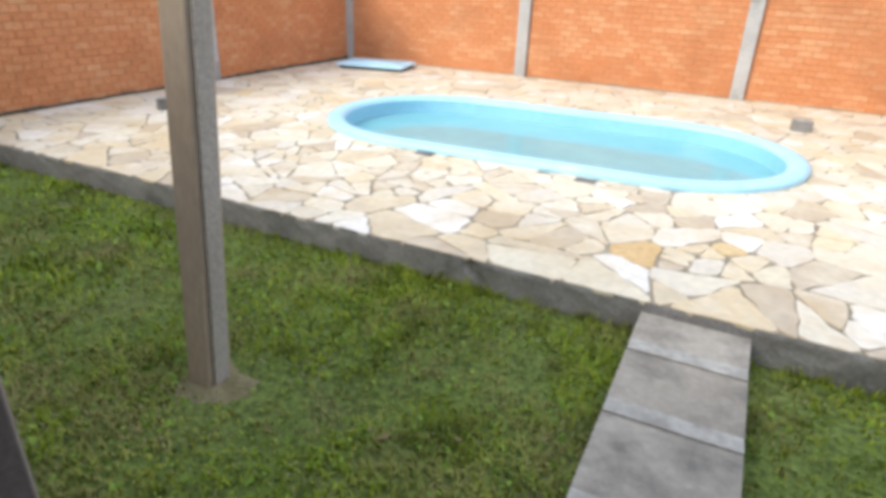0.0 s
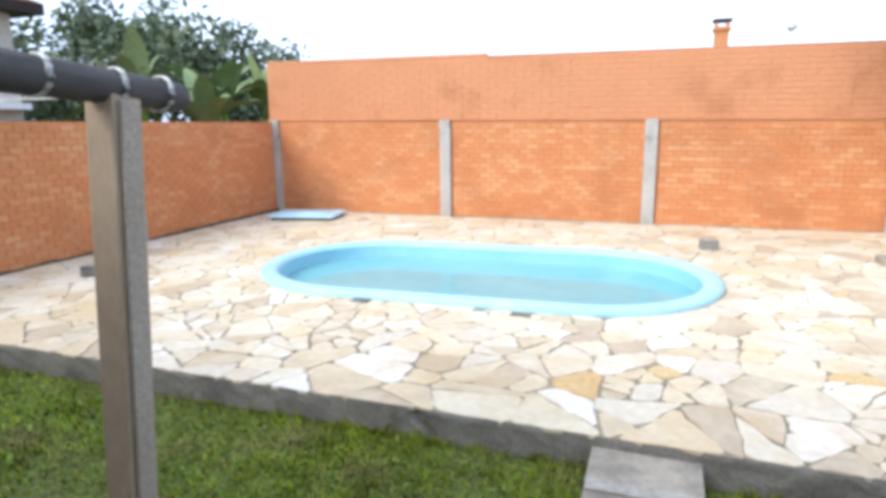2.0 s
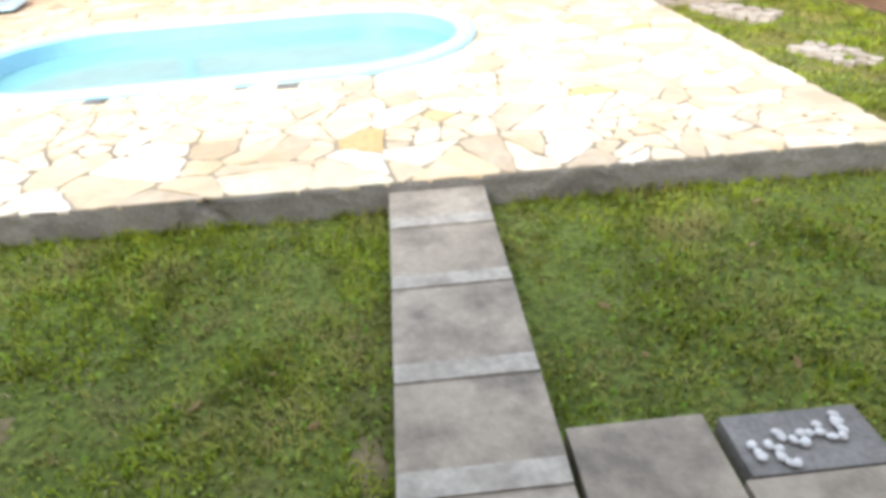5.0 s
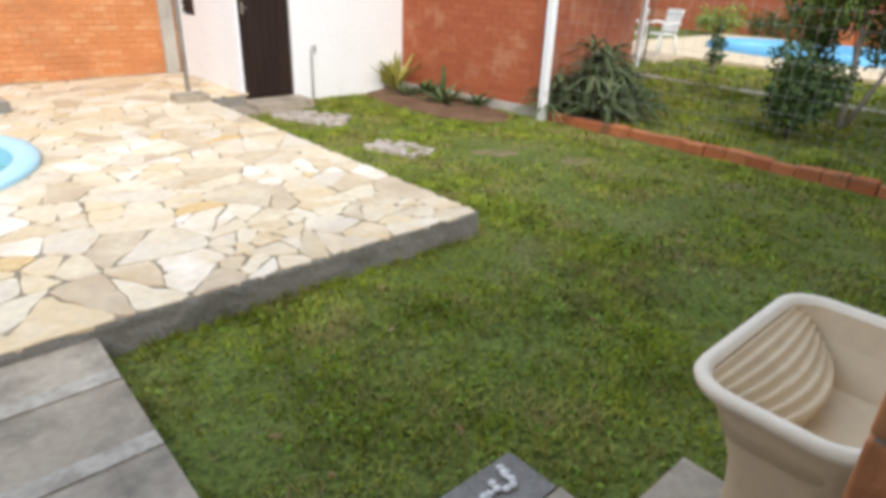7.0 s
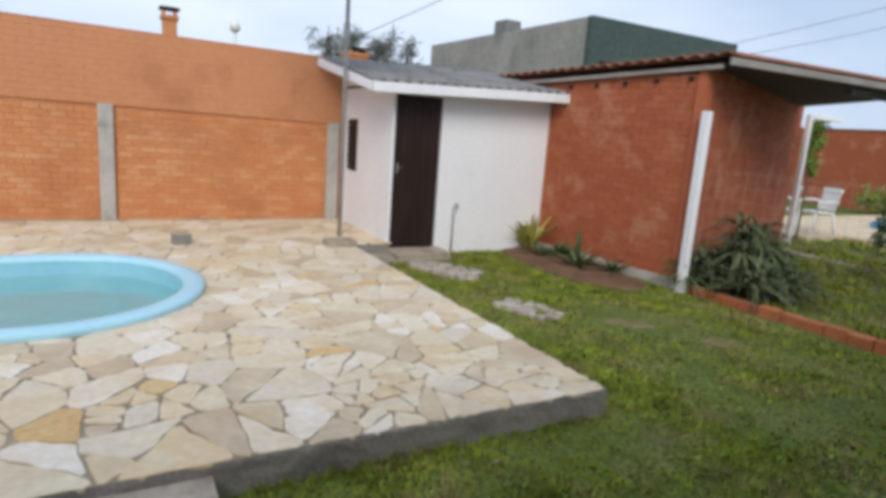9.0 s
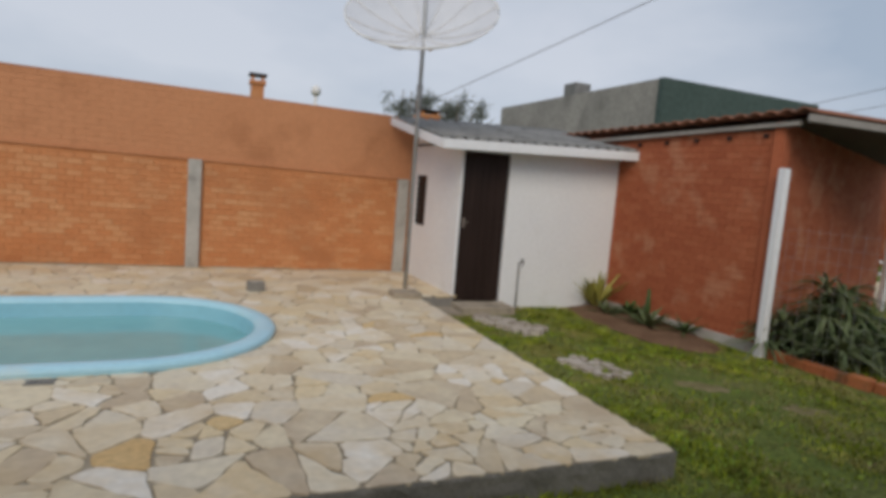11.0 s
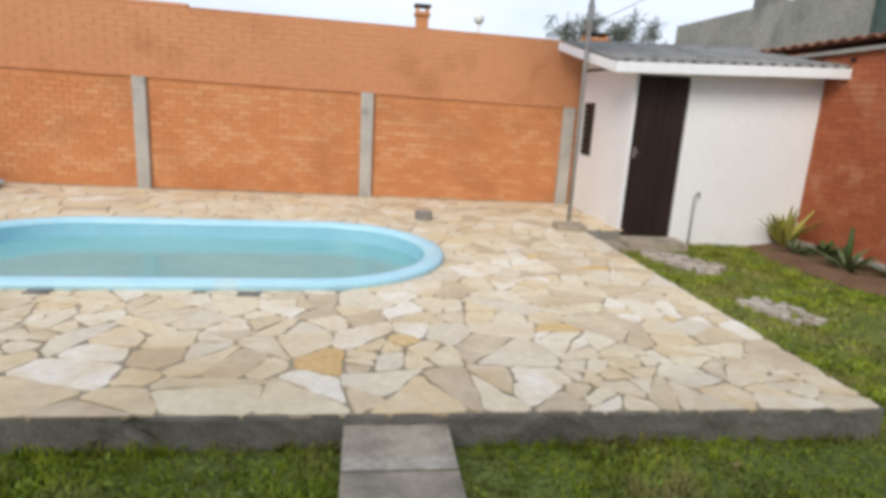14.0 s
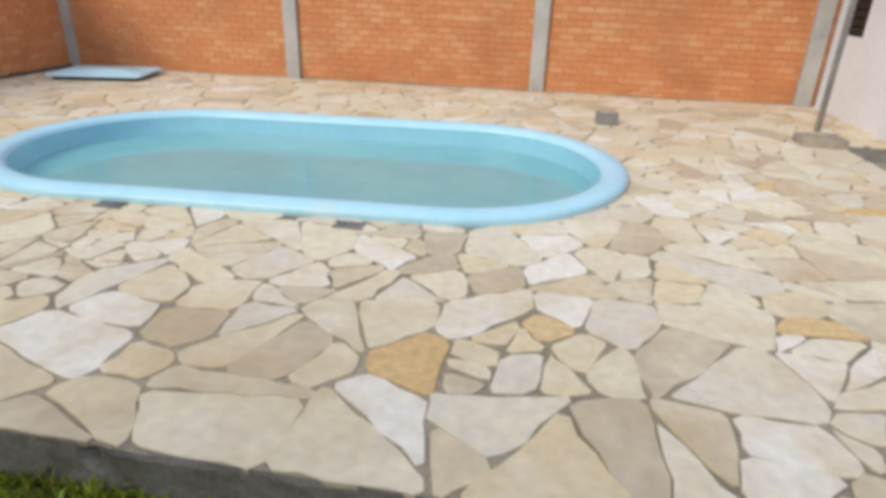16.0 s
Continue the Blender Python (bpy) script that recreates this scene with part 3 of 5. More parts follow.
# ---- boundary walls ----
back = holder("wall_north", -7.30, 7.07, 0.085, label="orange brick boundary wall", category="wall", kind="structure")
back.rotation_euler = (0, radians(0.7), 0)
brick_wall(back, 10.33, 1.713, BRICK, MORTAR, near_at=0.62, nearest=300, skip=((0, 0.115), (3.405, 3.595), (6.785, 6.975), (10.075, 10.265)), gap=0.008, z0=-0.083)
upper = holder("wall_north_upper", -7.40, 7.085, 1.745, label="taller washed orange brick wall above the boundary wall", category="wall", kind="structure")
upper.rotation_euler = (0, radians(0.7), 0)
brick_wall(upper, 13.4, 1.0, BRICK_TOP, MORTAR_TOP, near_at=0.45, nearest=200, depth=0.16, gap=0.002, bw=0.3, arris=0.0012, proud=0.0012)
box("cap_course", (0, -0.004, 1.0), (4.3, 0.16, 1.06), BRICK_TOP, upper, 0.006)
box("cap_course", (4.3, -0.004, 1.0), (13.4, 0.16, 1.018), BRICK_TOP, upper, 0.005)
box("base_ledge", (0.0, -0.035, -0.03), (13.4, 0.16, 0.0), MORTAR_TOP, upper, 0.006)
box("backing", (0, 0.02, -1.8), (13.4, 0.16, -0.035), MORTAR_TOP, upper)
left = holder("wall_west", *left_at(10.2), 0, label="orange brick boundary wall", category="wall", kind="structure")
left.rotation_euler = (0, 0, radians(LEFT_TURN))
brick_wall(left, 10.2, 1.70, BRICK, MORTAR, near_at=0.65, nearest=250, skip=((3.505, 3.695), (6.625, 6.815)), z0=0.0, gap=0.008)
box("plinth", (0, -0.006, -0.3), (10.2, 0.12, -0.02), CONCRETE, left)
bm = bmesh.new()
for k in range(51):
    add_box(bm, (0.2 * k - 0.004, -0.022 - 0.012 * rng.random(), -0.01), (0.2 * k + 0.2, 0.005, 0.026 + 0.02 * rng.random()), 0.004)
bm_ob("damp_foot", bm, GRIME, left)
bm = bmesh.new()
for k in range(51):
    add_box(bm, (0.2 * k - 7.304, 7.056 - 0.01 * rng.random(), -0.01), (0.2 * k - 7.1, 7.075, 0.010 + 0.012 * rng.random()), 0.003)
bm_ob("mortar_foot", bm, GROUT, patio)

# ---- the house that the walk starts in ----
HW = -2.765
wall_s = holder("wall_south", 0, HW, 0, label="house wall with an open doorway", category="wall", kind="structure")
bm = bmesh.new()
add_box(bm, (-9, -0.16, -0.3), (-1.39, 0, 2.5))
add_box(bm, (0.309, -0.16, -0.3), (9, 0, 2.5))
add_box(bm, (-1.39, -0.16, 2.12), (0.309, 0, 2.5))
bm_ob("plaster", bm, PLASTER, wall_s)
box("reveal", (0.274, -0.165, -0.1), (0.306, -0.022, 2.118), WHITE, wall_s, 0.003)
jm = bpy.data.meshes.new("jamb_brick")
bm = bmesh.new()
add_box(bm, (0.264, -0.045, 0.004), (0.309, 0.006, 0.096), 0.005)
bm.to_mesh(jm)
bm.free()
jm.materials.append(BRICK)
for k in range(22):
    ob = new("jamb_brick", jm)
    ob.parent, ob.location = wall_s, (0.001 * (k % 3), 0, -0.09 + k * 0.1)
box("jamb_mortar", (0.270, -0.04, -0.1), (0.306, 0.0, 2.11), PAVER_PALE, wall_s)
room = holder("room_shell", 0, 0, 0, label="plain room behind the doorway", category="room", kind="structure")
box("room_floor", (-4, -6.5, -0.3), (4, HW - 0.16, -0.06), PAVER, room)
box("doorstep", (-1.39, HW - 0.16, -0.3), (0.27, HW, -0.065), PAVER, room)
box("room_wall_back", (-4, -6.6, -0.06), (4, -6.5, 2.41), PLASTER, room)
box("room_wall_left", (-4.1, -6.5, -0.06), (-4, HW - 0.165, 2.41), PLASTER, room)
box("room_wall_right", (4, -6.5, -0.06), (4.1, HW - 0.165, 2.41), PLASTER, room)
ceil = box("ceiling", (-9, -6.6, 2.42), (9, HW - 0.165, 2.5), PLASTER)
tagged(ceil, "plain pale ceiling slab of the house", "ceiling", kind="structure")

# glazed door leaf, open outwards
leaf = holder("glass_door", -1.365, HW + 0.005, -0.06, label="open bronze aluminium door leaf with clear glass", category="door")
leaf.rotation_euler = (0, 0, radians(60))
bm = bmesh.new()
for lo, hi in (((0.0, -0.02, 0), (0.06, 0.02, 2.1)), ((0.15, -0.02, 0), (0.235, 0.02, 2.1)), ((0.06, -0.02, 0), (0.15, 0.02, 0.12)), ((0.06, -0.02, 2.02), (0.15, 0.02, 2.1))):
    add_box(bm, lo, hi, 0.004)
bm_ob("frame", bm, ALU, leaf)
gl = box("pane", (0.055, -0.003, 0.11), (0.155, 0.003, 2.03), GLASS, leaf)
gl.visible_shadow = False

# ---- washing tank ----
tank = holder("laundry_tank", 1.295, -2.52, -0.11, label="cream plastic laundry tank with a ribbed washboard", category="laundry tank")
TW, TD, TH = 0.38, 0.225, 0.74     # half width, half depth, height of the rim


def rounded(w, d, r, n=6):
    pts = []
    for cx, cy, a0 in ((w - r, d - r, 0), (-w + r, d - r, 90), (-w + r, -d + r, 180), (w - r, -d + r, 270)):
        for k in range(n + 1):
            a = radians(a0 + 90 * k / n)
            pts.append((cx + r * math.cos(a), cy + r * math.sin(a)))
    return pts


def shell(name, rings, mat, parent, close=True):
    vs, fs = [], []
    for w, d, r, z, oy in rings:
        vs += [(x, y + oy, z) for x, y in rounded(w, d, r)]
    n = 28
    for q in range(len(rings) - 1):
        for k in range(n):
            fs.append((q * n + k, q * n + (k + 1) % n, (q + 1) * n + (k + 1) % n, (q + 1) * n + k))
    if close:
        fs.append(tuple(range((len(rings) - 1) * n, len(rings) * n)))
    return mesh_ob(name, vs, fs, mat, parent, smooth=True)


shell("rim", [(TW - 0.02, TD - 0.02, 0.11, TH - 0.035, 0), (TW + 0.004, TD + 0.004, 0.13, TH - 0.035, 0), (TW + 0.010, TD + 0.010, 0.135, TH - 0.015, 0), (TW + 0.004, TD + 0.004, 0.13, TH, 0), (TW - 0.022, TD - 0.022, 0.11, TH - 0.001, 0), (TW - 0.034, TD - 0.034, 0.10, TH - 0.018, 0)], TANK_RIM, tank, close=False)
shell("basin", [(TW - 0.034, TD - 0.034, 0.10, TH - 0.018, 0), (TW - 0.062, TD - 0.045, 0.10, TH - 0.10, 0), (TW - 0.13, TD - 0.065, 0.08, TH - 0.22, 0)], TANK, tank)
shell("pedestal", [(TW - 0.012, TD - 0.012, 0.12, TH - 0.03, 0), (TW - 0.055, TD - 0.03, 0.11, TH - 0.09, 0), (TW - 0.125, TD - 0.055, 0.09, TH - 0.20, -0.01), (TW - 0.19, TD - 0.075, 0.07, TH - 0.34, -0.015), (TW - 0.215, TD - 0.08, 0.06, TH - 0.46, -0.02), (TW - 0.22, TD - 0.085, 0.06, 0.0, -0.02)], TANK, tank)
# the washboard slopes down from the far side, rounded towards the bowl
wv, wf = [], []
WN, WM = 72, 14
for i in range(WN + 1):
    f = i / WN
    for j in range(WM + 1):
        x = (-TW + 0.045 + 0.05 * f) + (2 * TW - 0.09 - 0.10 * f) * j / WM
        bow = 0.075 * (1 - (2 * j / WM - 1) ** 2)
        y = TD - 0.036 - (0.14 + bow) * f
        z = TH - 0.028 - 0.11 * f ** 1.3 + 0.007 * math.sin(f * 6.5 * 2 * math.pi)
        wv.append((x, y, z))
for i in range(WN):
    for j in range(WM):
        a = i * (WM + 1) + j
        wf.append((a, a + 1, a + WM + 2, a + WM + 1))
k0 = len(wv)
wv += [(0.8 * wv[WN * (WM + 1) + j][0], wv[WN * (WM + 1) + j][1] + 0.02, TH - 0.22) for j in range(WM + 1)]
for j in range(WM):
    wf.append((WN * (WM + 1) + j, WN * (WM + 1) + j + 1, k0 + j + 1, k0 + j))
mesh_ob("washboard", wv, wf, TANK, tank, smooth=True)

# ---- clothes line post ----
cp = holder("clothesline_post", -2.17, -1.385, GROUND_Z, label="weathered clothesline post with a dark timber crossbar", category="post")
cp.rotation_euler = (radians(-2.8), radians(2.3), 0)
bm = bmesh.new()
add_box(bm, (-0.07, -0.075, -0.1), (0.05, 0.06, 1.92), 0.008, Matrix.Rotation(radians(4), 4, "Z"))
bm_ob("upright", bm, POST, cp)
bm = bmesh.new()
add_box(bm, (0.052, -0.055, -0.1), (0.070, 0.03, 1.89), 0.005, Matrix.Rotation(radians(4), 4, "Z"))
bm_ob("edge_strip", bm, POST_PALE, cp)
bm = bmesh.new()
add_tube(bm, [(0, -0.45, 1.945), (0.0, -0.44, 1.945), (0, 0, 1.935), (0, 0.295, 1.925), (0, 0.30, 1.925)], [0.05, 0.064, 0.06, 0.056, 0.045], 10)
bm_ob("crossbar", bm, LOG_AND_SHADE, cp, smooth=True)
for yy in (-0.30, -0.02, 0.19):
    turns = [(0.066 * math.cos(a), yy - 0.008 + 0.022 * k / 42 + 0.01 * math.sin(a), 1.935 - yy * 0.025 + 0.066 * math.sin(a)) for k, a in enumerate(2 * math.pi * k / 14 for k in range(43))]
    tube("line_loop", turns, 0.0045, LINE, cp, 5)
bm = bmesh.new()
for yy, sag in ((-0.30, 0.10), (-0.02, 0.14), (0.19, 0.06)):
    add_tube(bm, [(-4.95 * k / 16, yy, 1.935 - yy * 0.025 - sag * 4 * (k / 16) * (1 - k / 16)) for k in range(17)], 0.0035, 5)
bm_ob("washing_line", bm, LINE, cp)

# ---- loose things on the terrace ----
lid = holder("pool_box_lid", -6.2, 6.34, 0, label="light blue fibreglass pump box lid lying on the terrace", category="lid")
lid.rotation_euler = (0, 0, radians(12))
# near-black block fills the gap, standing in for shade under the raised cover
shell("gap_shade_block", [(0.55, 0.37, 0.05, 0.0, 0), (0.55, 0.37, 0.05, 0.05, 0)], DOOR_AND_SHADE, lid)
shell("cover", [(0.60, 0.42, 0.05, 0.045, 0), (0.61, 0.43, 0.05, 0.055, 0), (0.60, 0.42, 0.05, 0.075, 0), (0.57, 0.39, 0.05, 0.088, 0), (0.48, 0.31, 0.05, 0.095, 0)], LIDM, lid)
shell("raised_panel", [(0.44, 0.27, 0.04, 0.092, 0), (0.43, 0.26, 0.04, 0.108, 0)], LIDM, lid)


def block(x, y, rz, w, d, h):
    b = holder("concrete_block", x, y, 0, label="small grey concrete block on the flagstones", category="block", group="loose concrete blocks")
    b.rotation_euler = (0, 0, radians(rz))
    bm = bmesh.new()
    add_box(bm, (-w / 2, -d / 2, 0), (w / 2, d / 2, h), 0.01)
    for v in bm.verts:
        v.co += 0.006 * noise.noise_vector(v.co * 17)
    bm_ob("body", bm, CONCRETE, b)
    # a thin inset slab makes the top paler than the sides
    bm = bmesh.new()
    add_box(bm, (-w / 2 + 0.03, -d / 2 + 0.02, h - 0.004), (w / 2 - 0.03, d / 2 - 0.02, h + 0.012), 0.005)
    bm_ob("pale_top", bm, PAVER_PALE, b)


block(0.37, 5.25, 4, 0.215, 0.16, 0.12)
block(-6.19, 1.88, 30, 0.2, 0.16, 0.12)
fit0 = holder("pool_drain_cover", -2.83, 1.85, 0, label="small dark drain cover beside the pool rim", category="drain cover", group="pool drain covers")
bm = bmesh.new()
for k in range(5):
    add_box(bm, (-0.08 + k * 0.034, -0.035, 0.0), (-0.058 + k * 0.034, 0.035, 0.012), 0.002)
add_box(bm, (-0.09, -0.045, 0), (0.09, -0.033, 0.014), 0.002)
add_box(bm, (-0.09, 0.033, 0), (0.09, 0.045, 0.014), 0.002)
bm_ob("grate", bm, FIBRE, fit0)
copy_thing(fit0, pose(-1.32, 1.87, 0))

stepb = box("stone_step", (2.10, 4.72, -0.05), (2.49, 5.02, 0.085), PAVER, None, 0.015)
tagged(stepb, "low concrete kerb block at the terrace edge", "step")
for i, (x0, y0, x1, y1) in enumerate(((2.50, 4.45, 3.0, 4.93), (3.03, 4.55, 3.85, 4.985))):
    s_ob = box("door_slab", (x0, y0, GROUND_Z - 0.03), (x1, y1, GROUND_Z + 0.05 + 0.06 * i), PAVER, None, 0.012)
    tagged(s_ob, "grey concrete slab before the shed door", "slab", group="slabs before the shed")

# satellite dish on its pole
dish = holder("satellite_dish", 2.505, 5.5, 0, label="large white mesh satellite dish on a tall pole", category="satellite dish")
tube("pole", [(0, 0, -0.05), (0.0, 0, 3.5), (-0.02, 0, 4.7)], 0.03, METAL, dish, 10)
tube("pole_sleeve", [(0, 0, 2.6), (0, 0, 2.95)], 0.045, METAL, dish, 10)
tilt = Matrix.Translation((-0.02, 0.0, 3.62)) @ Matrix.Rotation(radians(-22), 4, "Z") @ Matrix.Rotation(radians(-4), 4, "Y") @ Matrix.Rotation(radians(41), 4, "X")
dv, df = [], []
NR, NA = 8, 48
for r in range(NR + 1):
    for a in range(NA):
        rr = 0.05 + 1.0 * r / NR
        dv.append(tilt @ Vector((rr * math.cos(2 * math.pi * a / NA), rr * math.sin(2 * math.pi * a / NA), 0.38 * (rr / 1.05) ** 2)))
for r in range(NR):
    for a in range(NA):
        df.append((r * NA + a, r * NA + (a + 1) % NA, (r + 1) * NA + (a + 1) % NA, (r + 1) * NA + a))
mesh_ob("mesh_skin", dv, df, DISH, dish, smooth=True)
bm = bmesh.new()
for k in range(12):
    a = 2 * math.pi * (k + 0.3) / 12
    add_tube(bm, [tilt @ Vector((q * math.cos(a), q * math.sin(a), 0.38 * (q / 1.05) ** 2 - 0.012)) for q in (0.05, 0.3, 0.55, 0.8, 1.05)], 0.013, 5)
add_tube(bm, [tilt @ Vector((1.05 * math.cos(2 * math.pi * a / 40), 1.05 * math.sin(2 * math.pi * a / 40), 0.38)) for a in range(41)], 0.014, 5)
bm_ob("rib", bm, CHAIRM, dish, smooth=True)
tube("feed", [(-0.02, 0, 4.55), (-0.02, 0, 4.75)], 0.07, CHAIRM, dish, 10)

# ---- white fence posts and brick kerb ----
def fence_post(x, y, h, arm=0.0):
    p = holder("fence_post", x, y, GROUND_Z, label="white painted concrete fence post", category="post", group="white fence posts")
    bm = bmesh.new()
    add_box(bm, (-0.045, -0.05, -0.1), (0.045, 0.05, h), 0.012)
    if arm:
        add_box(bm, (0.0, -0.045, h - 0.09), (arm, 0.045, h - 0.0), 0.012)
    bm_ob("shaft", bm, WHITE, p)


fence_post(5.95, 2.28, 2.26)
fence_post(11.95, 4.62, 2.65, 1.1)
kerb = holder("brick_kerb", 6.06, 2.15, GROUND_Z, label="low kerb of red bricks along the lawn", category="kerb", kind="structure")
km = bpy.data.meshes.new("brick")
bm = bmesh.new()
add_box(bm, (-0.06, -0.115, -0.04), (0.06, 0.115, 0.115), 0.012)
bm.to_mesh(km)
bm.free()
km.materials.append(KERB_RED)
for k in range(27):
    ob = new("brick", km)
    ob.parent = kerb
    q = -0.05 - k * 0.238
    ob.location = (0.0 + (0.07 if k > 4 else 0.0) + 0.012 * rng.standard_normal(), q, 0.012 * rng.standard_normal() + (0.025 if k == 4 else 0))
    ob.rotation_euler = (0.03 * rng.standard_normal(), 0.05 * rng.standard_normal(), 0.05 * rng.standard_normal())
wf_ob = holder("wire_fence", 6.05, 2.2, GROUND_Z, label="thin grey wire mesh fence", category="fence")
bm = bmesh.new()
for k in range(10):
    add_tube(bm, [(0, 0, 0.12 + k * 0.16), (0, -6.4, 0.12 + k * 0.16)], 0.0016, 4)
for k in range(50):
    add_tube(bm, [(0, -0.128 * k, 0.1), (0, -0.128 * k, 1.6)], 0.0014, 4)
bm_ob("mesh_wire", bm, METAL, wf_ob)

# ---- flower bed ----
bed = holder("flower_bed", 5.4, 3.85, GROUND_Z, label="bare reddish soil bed along the brick wall", category="flower bed", kind="structure")
bv, bf = [(0, 0, 0.085)], []
for k in range(32):
    a = 2 * math.pi * k / 32
    w = 1 + 0.12 * noise.noise(Vector((math.cos(a) * 2, math.sin(a) * 2, 1)))
    bv.append((0.6 * w * math.cos(a), 1.4 * w * math.sin(a), 0.01))
    bv.append((0.42 * w * math.cos(a), 1.1 * w * math.sin(a), 0.07 + 0.02 * noise.noise(Vector((k, 2, 3)))))
for k in range(32):
    a, b = 1 + 2 * k, 1 + 2 * ((k + 1) % 32)
    bf += [(a, b, b + 1, a + 1), (a + 1, b + 1, 0)]
mesh_ob("soil", bv, bf, SOIL, bed, smooth=True)


# ---- plants ----
def strap_leaf(vs, fs, tn, base, az, length, width, rise, droop, fold=0.25, seg=6, tw=0.0):
    """A long leaf that rises from base towards az and bends over."""
    base = Vector(base)
    d = Vector((math.cos(az), math.sin(az), 0))
    s = Vector((-math.sin(az), math.cos(az), 0))
    k = len(vs)
    t = rng.random()
    for i in range(seg + 1):
        f = i / seg
        out_, up = length * f * math.cos(rise) * (1 + 0.15 * f), length * (f * math.sin(rise) - droop * f * f)
        w = width * (0.55 + 1.6 * f - 2.1 * f * f) if f < 0.999 else 0.001
        w = max(w, 0.001)
        p = base + d * out_ + Vector((0, 0, up))
        ss = (s * math.cos(tw * f) + Vector((0, 0, math.sin(tw * f))))
        vs += [tuple(p + ss * w / 2), tuple(p - Vector((0, 0, fold * w))), tuple(p - ss * w / 2)]
    for i in range(seg):
        a = k + 3 * i
        fs += [(a, a + 1, a + 4, a + 3), (a + 1, a + 2, a + 5, a + 4)]
        tn += [t, t]


def rosette(name, x, y, z, n, length, width, mat, label, category, rise=(0.3, 1.3), droop=0.35, heads=1, spread=0.0, group=""):
    p = holder(name, x, y, z, label=label, category=category, group=group)
    vs, fs, tn = [], [], []
    for h in range(heads):
        bx, by = (spread * rng.standard_normal(), spread * rng.standard_normal()) if heads > 1 else (0, 0)
        bz = rng.random() * spread * 3.4 * max(0.1, 1 - math.hypot(bx, by) / (2.6 * spread + 1e-6))
        for k in range(n):
            strap_leaf(vs, fs, tn, (bx, by, bz), 2.4 * k + rng.random(), length * rng.uniform(0.65, 1.1), width, rng.uniform(*rise), droop * rng.uniform(0.5, 1.3))
    mesh_ob("leaves", vs, fs, mat, p, tones=tn)
    bm = bmesh.new()
    add_tube(bm, [(0, 0, -0.04), (0, 0, 0.08)], [width * 0.8, width * 0.5], 7)
    bm_ob("stem", bm, BARK, p)
    return p


rosette("yellow_bromeliad", 5.42, 4.82, GROUND_Z + 0.04, 34, 0.80, 0.085, YELLOW, "yellow and green variegated spiky plant in the bed", "plant", rise=(0.75, 1.4), droop=0.22)
rosette("small_agave", 5.35, 3.55, GROUND_Z + 0.04, 30, 0.50, 0.06, AGAVE, "grey green spiky plant in the soil bed", "plant", rise=(0.3, 1.3), droop=0.25)
rosette("dark_bed_plant", 5.6, 4.25, GROUND_Z + 0.05, 40, 0.46, 0.07, LEAF, "dark low leafy plant beside the brick wall", "plant", rise=(0.3, 1.2), droop=0.4)
rosette("dark_bed_plant", 5.65, 3.2, GROUND_Z + 0.05, 30, 0.4, 0.05, LEAF, "dark low leafy plant beside the brick wall", "plant", rise=(0.3, 1.3), droop=0.35)
rosette("small_agave", 5.25, 4.35, GROUND_Z + 0.05, 24, 0.36, 0.045, AGAVE, "grey green spiky plant in the soil bed", "plant", rise=(0.2, 1.2), droop=0.3)
tall = rosette("cactus_stalk", 5.42, 3.68, GROUND_Z, 40, 0.16, 0.05, AGAVE, "upright narrow succulent stalk in the bed", "plant", rise=(1.2, 1.5), droop=0.05, heads=1)
bm = bmesh.new()
add_tube(bm, [(0, 0, 0), (0.01, 0, 0.3), (0.0, 0, 0.56)], [0.035, 0.04, 0.02], 8)
bm_ob("stalk", bm, LEAF, tall, smooth=True)
rosette("aloe_clump", 6.62, 1.95, GROUND_Z + 0.15, 34, 0.52, 0.045, AGAVE, "large bushy grey green aloe clump by the outbuilding", "shrub", rise=(-0.1, 1.3), droop=0.55, heads=26, spread=0.27)
rosette("aloe_clump", 7.25, 2.2, GROUND_Z + 0.15, 34, 0.52, 0.045, LEAF, "large bushy dark green aloe clump by the outbuilding", "shrub", rise=(-0.1, 1.3), droop=0.55, heads=16, spread=0.24)


